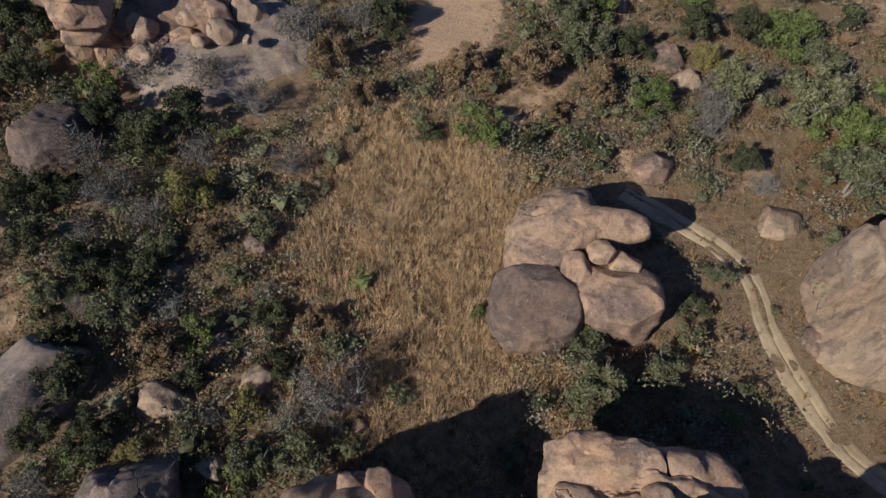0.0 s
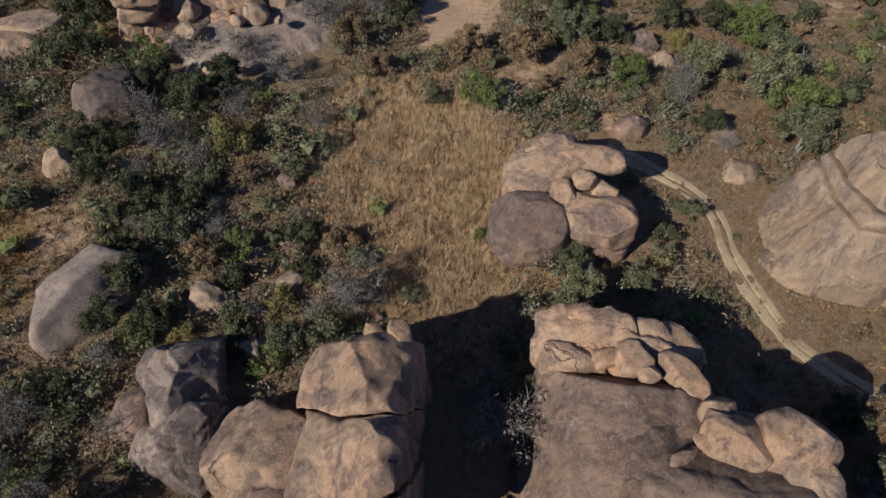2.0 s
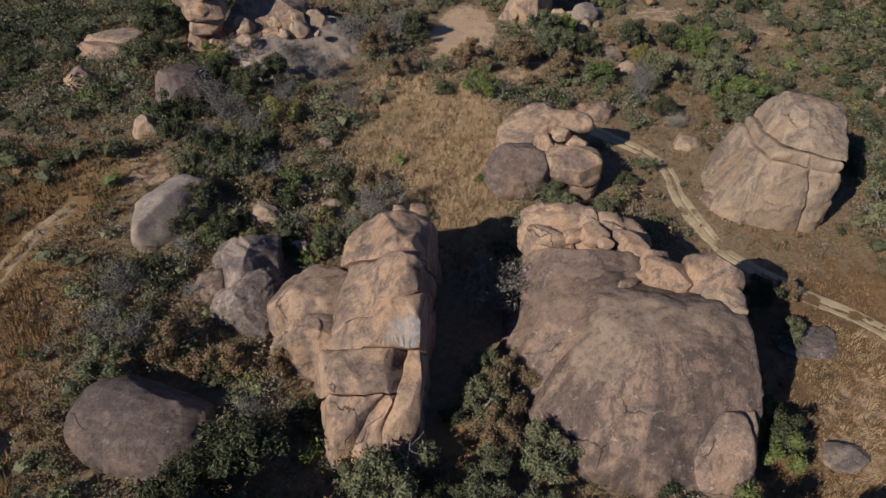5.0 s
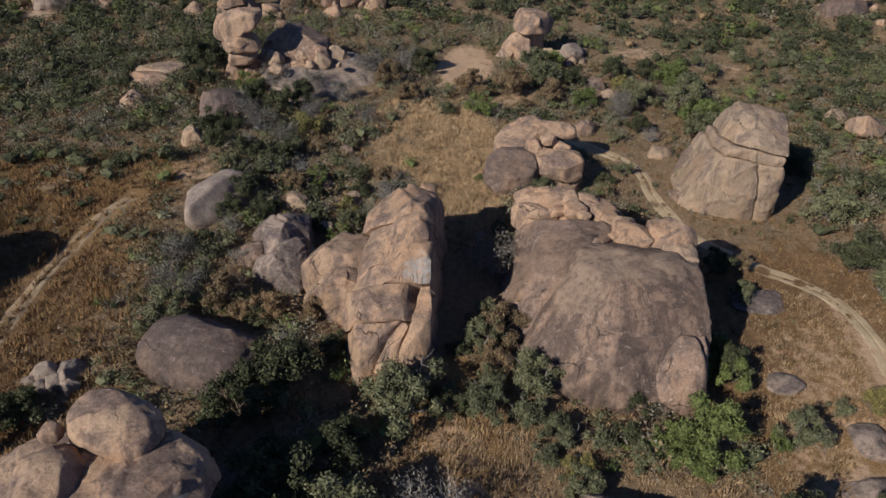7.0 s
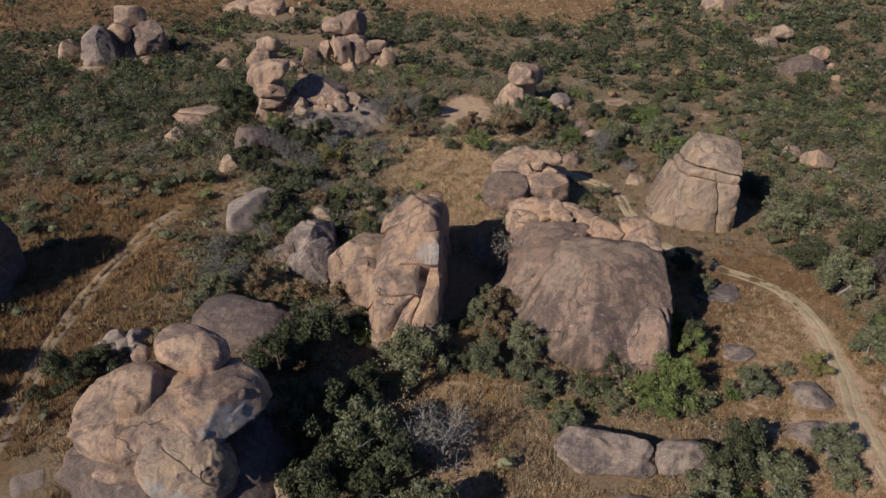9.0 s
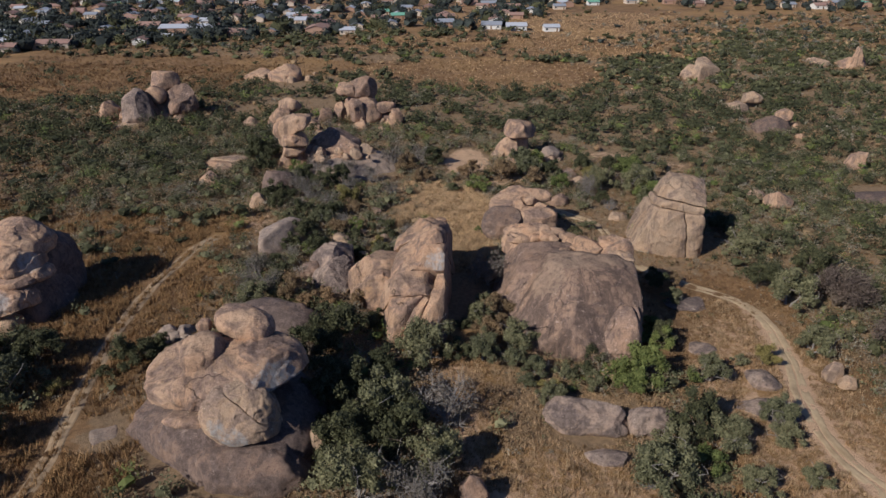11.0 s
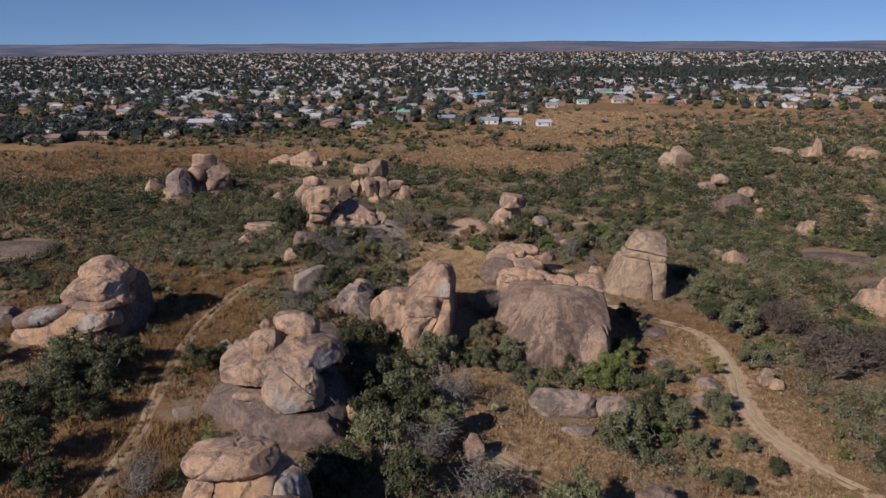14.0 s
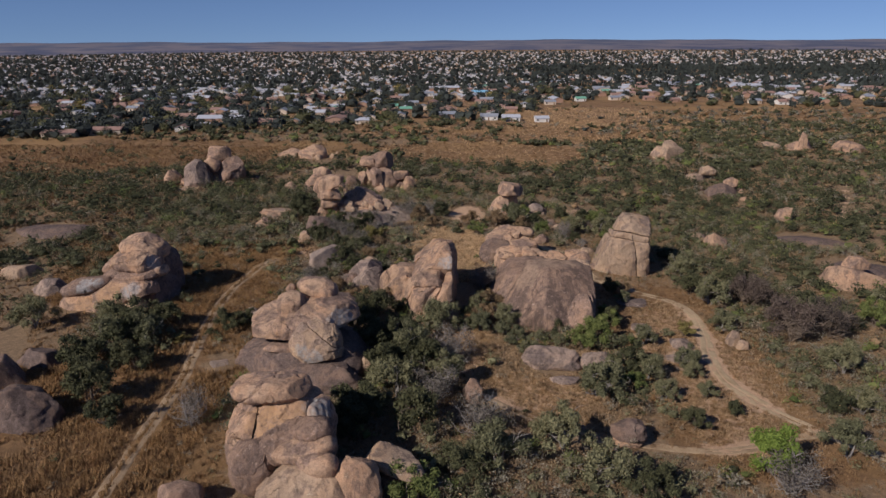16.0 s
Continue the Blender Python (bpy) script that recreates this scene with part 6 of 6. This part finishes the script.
# close-grown bush west and east of the rocks
for seed, colour, count in ((351, "dark", 3300), (352, "olive", 1700), (353, "dry", 800), (354, "grey", 700), (355, "green", 300)):
    rng = np.random.default_rng(seed)
    x, y = rng.uniform(-240, 240, count * 2), rng.uniform(-12, 250, count * 2)
    close = np.maximum.reduce([oval(x, y, -112, 84, 66, 50, -20), oval(x, y, -66, 44, 26, 30), oval(x, y, -86, 20, 34, 22) * 0.9, oval(x, y, 104, 92, 78, 62, 10), oval(x, y, 56, 58, 26, 22), oval(x, y, 84, 12, 34, 34), oval(x, y, 20, 140, 60, 34) * 0.8, oval(x, y, 150, 190, 80, 50) * 0.8])
    patch = 0.5 + 0.5 * np.sin(x * 0.17 + 2.1 * np.sin(y * 0.09)) * np.sin(y * 0.21 + 1.9 * np.sin(x * 0.12))
    keep = (close * (0.55 + 0.45 * patch) * (1 - 0.9 * oval(x, y, -190, 170, 85, 52)) > rng.uniform(0.12, 1.0, len(x))) & (bare_at(x, y) < 0.42) & (track_gap(x, y) > 3.0) & clear_of(x, y, ROCK_SPOTS, 0.5) & clear_of(x, y, PLANT_SPOTS, -0.5) & (np.abs(x) < 75 + 0.70 * (y + 75))
    x, y = x[keep], y[keep]
    r = rng.uniform(1.0, 3.4, len(x)) * (1.0 if colour in ("dark", "green") else 0.8)
    words = {"dark": "dark green close-grown bush", "olive": "olive close-grown bush", "green": "fresh green bushes in close-grown bush", "dry": "withered brown bushes in close-grown bush", "grey": "leafless grey bushes in close-grown bush"}[colour]
    near = (y < 120) & (np.abs(x) < 110)
    for k, band in enumerate((near, ~near)):
        thicket("bushland", seed + 20 * k, x[band], y[band], r[band], (140, 46)[k], (0.068, 0.135)[k], LEAF[colour], words, 1.0, (11, 7)[k], 0.0 if colour == "grey" else (0.40, 0.32)[k])
# brush at the field's rim and scattered over it
for seed, colour, count in ((361, "dark", 700), (362, "grey", 700), (363, "dry", 600), (364, "far", 160)):
    rng = np.random.default_rng(seed)
    x, y = rng.uniform(-160, 420, count * 2), rng.uniform(235, 480, count * 2)
    keep = (np.maximum(0.10, oval(x, y, 230, 330, 130, 90) + oval(x, y, 130, 290, 70, 40)) > rng.uniform(0, 1, len(x))) & (y < town_edge(x)) & clear_of(x, y, ROCK_SPOTS, 0.5)
    x, y = x[keep], y[keep]
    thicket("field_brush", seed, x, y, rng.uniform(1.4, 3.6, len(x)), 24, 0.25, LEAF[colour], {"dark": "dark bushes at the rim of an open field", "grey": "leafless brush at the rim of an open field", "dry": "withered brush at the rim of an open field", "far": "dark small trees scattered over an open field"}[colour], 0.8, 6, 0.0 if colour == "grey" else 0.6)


# ---- town and distance ----
WALLS = [plain("house_wall_cream", (0.56, 0.46, 0.37)), plain("house_wall_white", (0.64, 0.61, 0.58)), plain("house_wall_brick", (0.36, 0.22, 0.16))]
# pale and grey sheet roofs carry distance haze as a blue tint
ROOFS = [plain("roof_sheet_pale_hazed", (0.42, 0.43, 0.48), 0.5), plain("roof_sheet_grey_hazed", (0.25, 0.265, 0.305), 0.6), plain("roof_tile_red", (0.29, 0.18, 0.15), 0.8), plain("roof_sheet_blue", (0.20, 0.42, 0.60), 0.5), plain("roof_sheet_green", (0.16, 0.36, 0.27), 0.5)]


def house_arrays(w, d, h, ridge):
    """A gabled house: walls with gables, and a roof of two slopes with eaves and thickness."""
    walls = [(-w, -d, -0.5), (w, -d, -0.5), (w, d, -0.5), (-w, d, -0.5), (-w, -d, h), (w, -d, h), (w, d, h), (-w, d, h), (-w, 0, h + ridge), (w, 0, h + ridge)]
    wf = [(0, 1, 5), (0, 5, 4), (2, 3, 7), (2, 7, 6), (1, 2, 6), (1, 6, 5), (5, 6, 9), (3, 0, 4), (3, 4, 7), (7, 4, 8)]
    e = 0.5
    rv = []
    for z in (0.0, 0.15):
        rv += [(-w - e, -d - e, h - 0.2 + z), (w + e, -d - e, h - 0.2 + z), (w + e, 0, h + ridge + 0.1 + z), (-w - e, 0, h + ridge + 0.1 + z), (-w - e, d + e, h - 0.2 + z), (w + e, d + e, h - 0.2 + z)]
    rf = [(6, 7, 8), (6, 8, 9), (9, 8, 11), (9, 11, 10), (0, 1, 7), (0, 7, 6), (4, 10, 11), (4, 11, 5), (0, 6, 9), (0, 9, 3), (3, 9, 10), (3, 10, 4), (1, 2, 8), (1, 8, 7), (2, 5, 11), (2, 11, 8)]
    return np.array(walls, float), np.array(wf), np.array(rv, float), np.array(rf)


def tri_mesh(name, v, f, mat):
    me = numpy_mesh(name, v, f, 3)
    me.materials.append(mat)
    return me


def opening_mesh(wide, tall):
    v = np.array([(-wide, -0.06, 0), (wide, -0.06, 0), (wide, -0.06, tall), (-wide, -0.06, tall), (-wide, 0.03, 0), (wide, 0.03, 0), (wide, 0.03, tall), (-wide, 0.03, tall)], float)
    f = np.array([(0, 1, 2), (0, 2, 3), (0, 4, 5), (0, 5, 1), (3, 2, 6), (3, 6, 7), (0, 3, 7), (0, 7, 4), (1, 5, 6), (1, 6, 2)])
    return v, f


GLASS_DARK = plain("window_dark", (0.05, 0.06, 0.07), 0.15, 0.1)
DOOR_WOOD = plain("door_wood", (0.20, 0.12, 0.07), 0.6)
HOUSE_WORDS = ("cream-walled house under a pale sheet roof", "small house with a grey sheet roof", "house with a red-brown tiled roof", "low house under a bright blue sheet roof", "house with a green sheet roof")
HOUSE_FIRST = {}


def house(x, y, turn, size, roof, wall):
    key = (size, roof, wall)
    m = pose(x, y, ground_z(x, y), 0, 0, turn)
    if key in HOUSE_FIRST:
        return copy_thing(HOUSE_FIRST[key], m)
    w, d, h, ridge = ((4.5, 3.5, 2.7, 1.2), (6.0, 4.0, 2.8, 1.5), (9.0, 4.5, 3.2, 1.3), (16.0, 6.0, 4.0, 1.4))[size]
    wv, wf, rv, rf = house_arrays(w, d, h, ridge)
    root = new("house")
    tagged(root, HOUSE_WORDS[roof], "house", "houses at the edge of town")
    body = new("wall", tri_mesh("wall", wv, wf, WALLS[wall]))
    top = new("roof", tri_mesh("roof", rv, rf, ROOFS[roof]))
    body.parent = top.parent = root
    for i, at in enumerate(np.linspace(-w * 0.7, w * 0.7, 2 + size)):
        is_door = i == 1
        v, f = opening_mesh(0.45 if is_door else 0.6, 2.0 if is_door else 1.1)
        ob = new("door" if is_door else "window", tri_mesh("opening", v, f, DOOR_WOOD if is_door else GLASS_DARK))
        ob.parent = root
        ob.location = (at, -d, 0.05 if is_door else 0.95)
    root.matrix_basis = m
    HOUSE_FIRST[key] = root
    return root


def near_houses():
    rng = np.random.default_rng(501)
    spots = []
    while len(spots) < 320:
        x = rng.uniform(-420, 520)
        y = float(town_edge(x)) + rng.uniform(4, 300)
        if abs(x) > 100 + 0.68 * (y + 60):
            continue
        if all((x - a) ** 2 + (y - b) ** 2 > 13 ** 2 for a, b in spots):
            spots.append((x, y))
    for x, y in spots:
        roof = int(rng.choice(5, p=(0.26, 0.30, 0.38, 0.01, 0.05)))
        house(x, y, float(rng.choice((0, 90, 8, 97)) + rng.uniform(-6, 6)), int(rng.choice(4, p=(0.64, 0.29, 0.06, 0.01))), roof, int(rng.choice(3, p=(0.40, 0.18, 0.42))))
    return spots


near_houses()
house(13, 333, 4, 1, 0, 1)
house(-2, 338, -4, 1, 1, 1)
house(34, 331, 8, 0, 0, 1)
house(-14, 553, 5, 2, 3, 1)
house(275, 640, 3, 3, 0, 1)
house(305, 612, 3, 3, 0, 1)
house(-248, 232, 12, 2, 2, 0)
house(-228, 246, 8, 2, 2, 0)
house(-262, 250, 15, 2, 0, 0)


def far_houses(seed, count, y0, y1, roof, wall_mat, label):
    """Distant small houses: four walls and a gabled roof each, as one spread."""
    rng = np.random.default_rng(seed)
    y = y0 + (y1 - y0) * rng.uniform(0, 1, count) ** 1.5
    x = rng.uniform(-1, 1, count) * (130 + 0.75 * y)
    keep = (y > town_edge(x) + 250 + 90 * rng.uniform(0, 1, count)) & ~((x > 60) & (y > 900) & (y < 1250) & (x < 950))
    x, y = x[keep], y[keep]
    z = land(x, y)
    t, s = rng.choice((0.1, 1.67, 0.5), len(x)) + rng.uniform(-0.15, 0.15, len(x)), rng.uniform(0.28, 0.66, len(x))
    wv, wf, rv, rf = house_arrays(4.6, 3.6, 2.8, 1.1)
    for name, v, f, mat in (("far_walls", wv, wf, wall_mat), ("far_roofs", rv[6:], rf[:4] - 6, ROOFS[roof])):
        px = v[None, :, 0] * np.cos(t)[:, None] - v[None, :, 1] * np.sin(t)[:, None]
        py = v[None, :, 0] * np.sin(t)[:, None] + v[None, :, 1] * np.cos(t)[:, None]
        pz = np.repeat(v[None, :, 2], len(x), 0)
        co = np.stack([px * s[:, None] + x[:, None], py * s[:, None] + y[:, None], pz * (0.25 + 0.75 * s[:, None]) + z[:, None]], 2).reshape(-1, 3)
        faces = (f[None] + (np.arange(len(x)) * len(v))[:, None, None]).reshape(-1, 3)
        tagged(new("distant_houses", tri_mesh(name, co, faces, mat)), label, "houses", kind="stuff")


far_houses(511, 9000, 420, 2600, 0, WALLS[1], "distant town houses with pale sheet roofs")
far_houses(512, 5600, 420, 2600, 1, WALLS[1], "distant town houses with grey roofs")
far_houses(513, 1500, 420, 2600, 2, WALLS[2], "distant town houses with red-brown roofs")


def town_trees():
    rng = np.random.default_rng(521)
    count = 16000
    y = 225 + 2450 * rng.uniform(0, 1, count) ** 1.5
    x = rng.uniform(-1, 1, count) * (140 + 0.75 * y)
    keep = (y > town_edge(x) - 4) & ((y > 620) | (rng.uniform(0, 1, count) < 0.52))
    x, y = x[keep], y[keep]
    wood_x, wood_y = rng.uniform(70, 900, 1100), rng.uniform(900, 1240, 1100)
    near = y < 620
    kind = rng.uniform(0, 1, len(x))
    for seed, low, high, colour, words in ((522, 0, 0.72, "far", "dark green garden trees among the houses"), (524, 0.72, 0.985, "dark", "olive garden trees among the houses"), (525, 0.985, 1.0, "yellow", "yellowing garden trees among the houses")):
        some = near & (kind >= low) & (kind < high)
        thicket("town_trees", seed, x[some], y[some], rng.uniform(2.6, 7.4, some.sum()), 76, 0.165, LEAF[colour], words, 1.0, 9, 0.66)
    x, y = np.concatenate([x[~near], wood_x]), np.concatenate([y[~near], wood_y])
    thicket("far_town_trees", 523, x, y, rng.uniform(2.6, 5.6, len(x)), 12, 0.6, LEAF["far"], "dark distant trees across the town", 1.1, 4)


town_trees()


def backdrop():
    """Low far hills that close the plain, with their undulating skyline; distance haze is painted as glow."""
    m, tree, b = material("far_hills_painted_haze", 1.0)
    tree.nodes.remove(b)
    # emission in haze colours, though the hills give no light themselves
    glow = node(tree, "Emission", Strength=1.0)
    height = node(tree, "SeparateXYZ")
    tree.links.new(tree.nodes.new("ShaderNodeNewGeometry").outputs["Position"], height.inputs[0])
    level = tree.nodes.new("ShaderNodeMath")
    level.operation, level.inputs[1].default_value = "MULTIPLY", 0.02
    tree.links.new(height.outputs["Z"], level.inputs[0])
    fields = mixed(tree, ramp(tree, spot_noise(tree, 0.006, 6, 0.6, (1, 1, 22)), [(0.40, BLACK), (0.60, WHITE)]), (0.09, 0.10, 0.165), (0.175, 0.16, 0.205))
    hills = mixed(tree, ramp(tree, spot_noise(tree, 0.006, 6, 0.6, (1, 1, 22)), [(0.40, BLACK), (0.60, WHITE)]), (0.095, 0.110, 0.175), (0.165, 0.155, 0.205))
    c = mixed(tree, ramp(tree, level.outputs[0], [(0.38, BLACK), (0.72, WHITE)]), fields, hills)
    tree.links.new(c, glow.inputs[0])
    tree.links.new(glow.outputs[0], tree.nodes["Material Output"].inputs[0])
    n = 240
    t = np.linspace(radians(20), radians(160), n)
    x, y = 2900 * np.cos(t), 2900 * np.sin(t)
    top = 45 + 2.4 * np.sin(t * 9 + 0.7) + 1.3 * np.sin(t * 31) + 0.7 * np.sin(t * 77) + 2.5 * np.sin(t - 1.0)
    v = np.concatenate([np.stack([x, y, np.full(n, -20.0)], 1), np.stack([x, y, top], 1), np.stack([x * 1.04, y * 1.04, np.full(n, -20.0)], 1)])
    a = np.arange(n - 1)
    f = np.concatenate([np.stack([a, a + 1, a + n + 1, a + n], 1), np.stack([a + n, a + n + 1, a + 2 * n + 1, a + 2 * n], 1)])
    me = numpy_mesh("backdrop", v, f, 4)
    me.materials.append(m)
    tagged(new("backdrop", me), "glowing backdrop of far hills with painted blue haze", "hills", kind="structure")


backdrop()
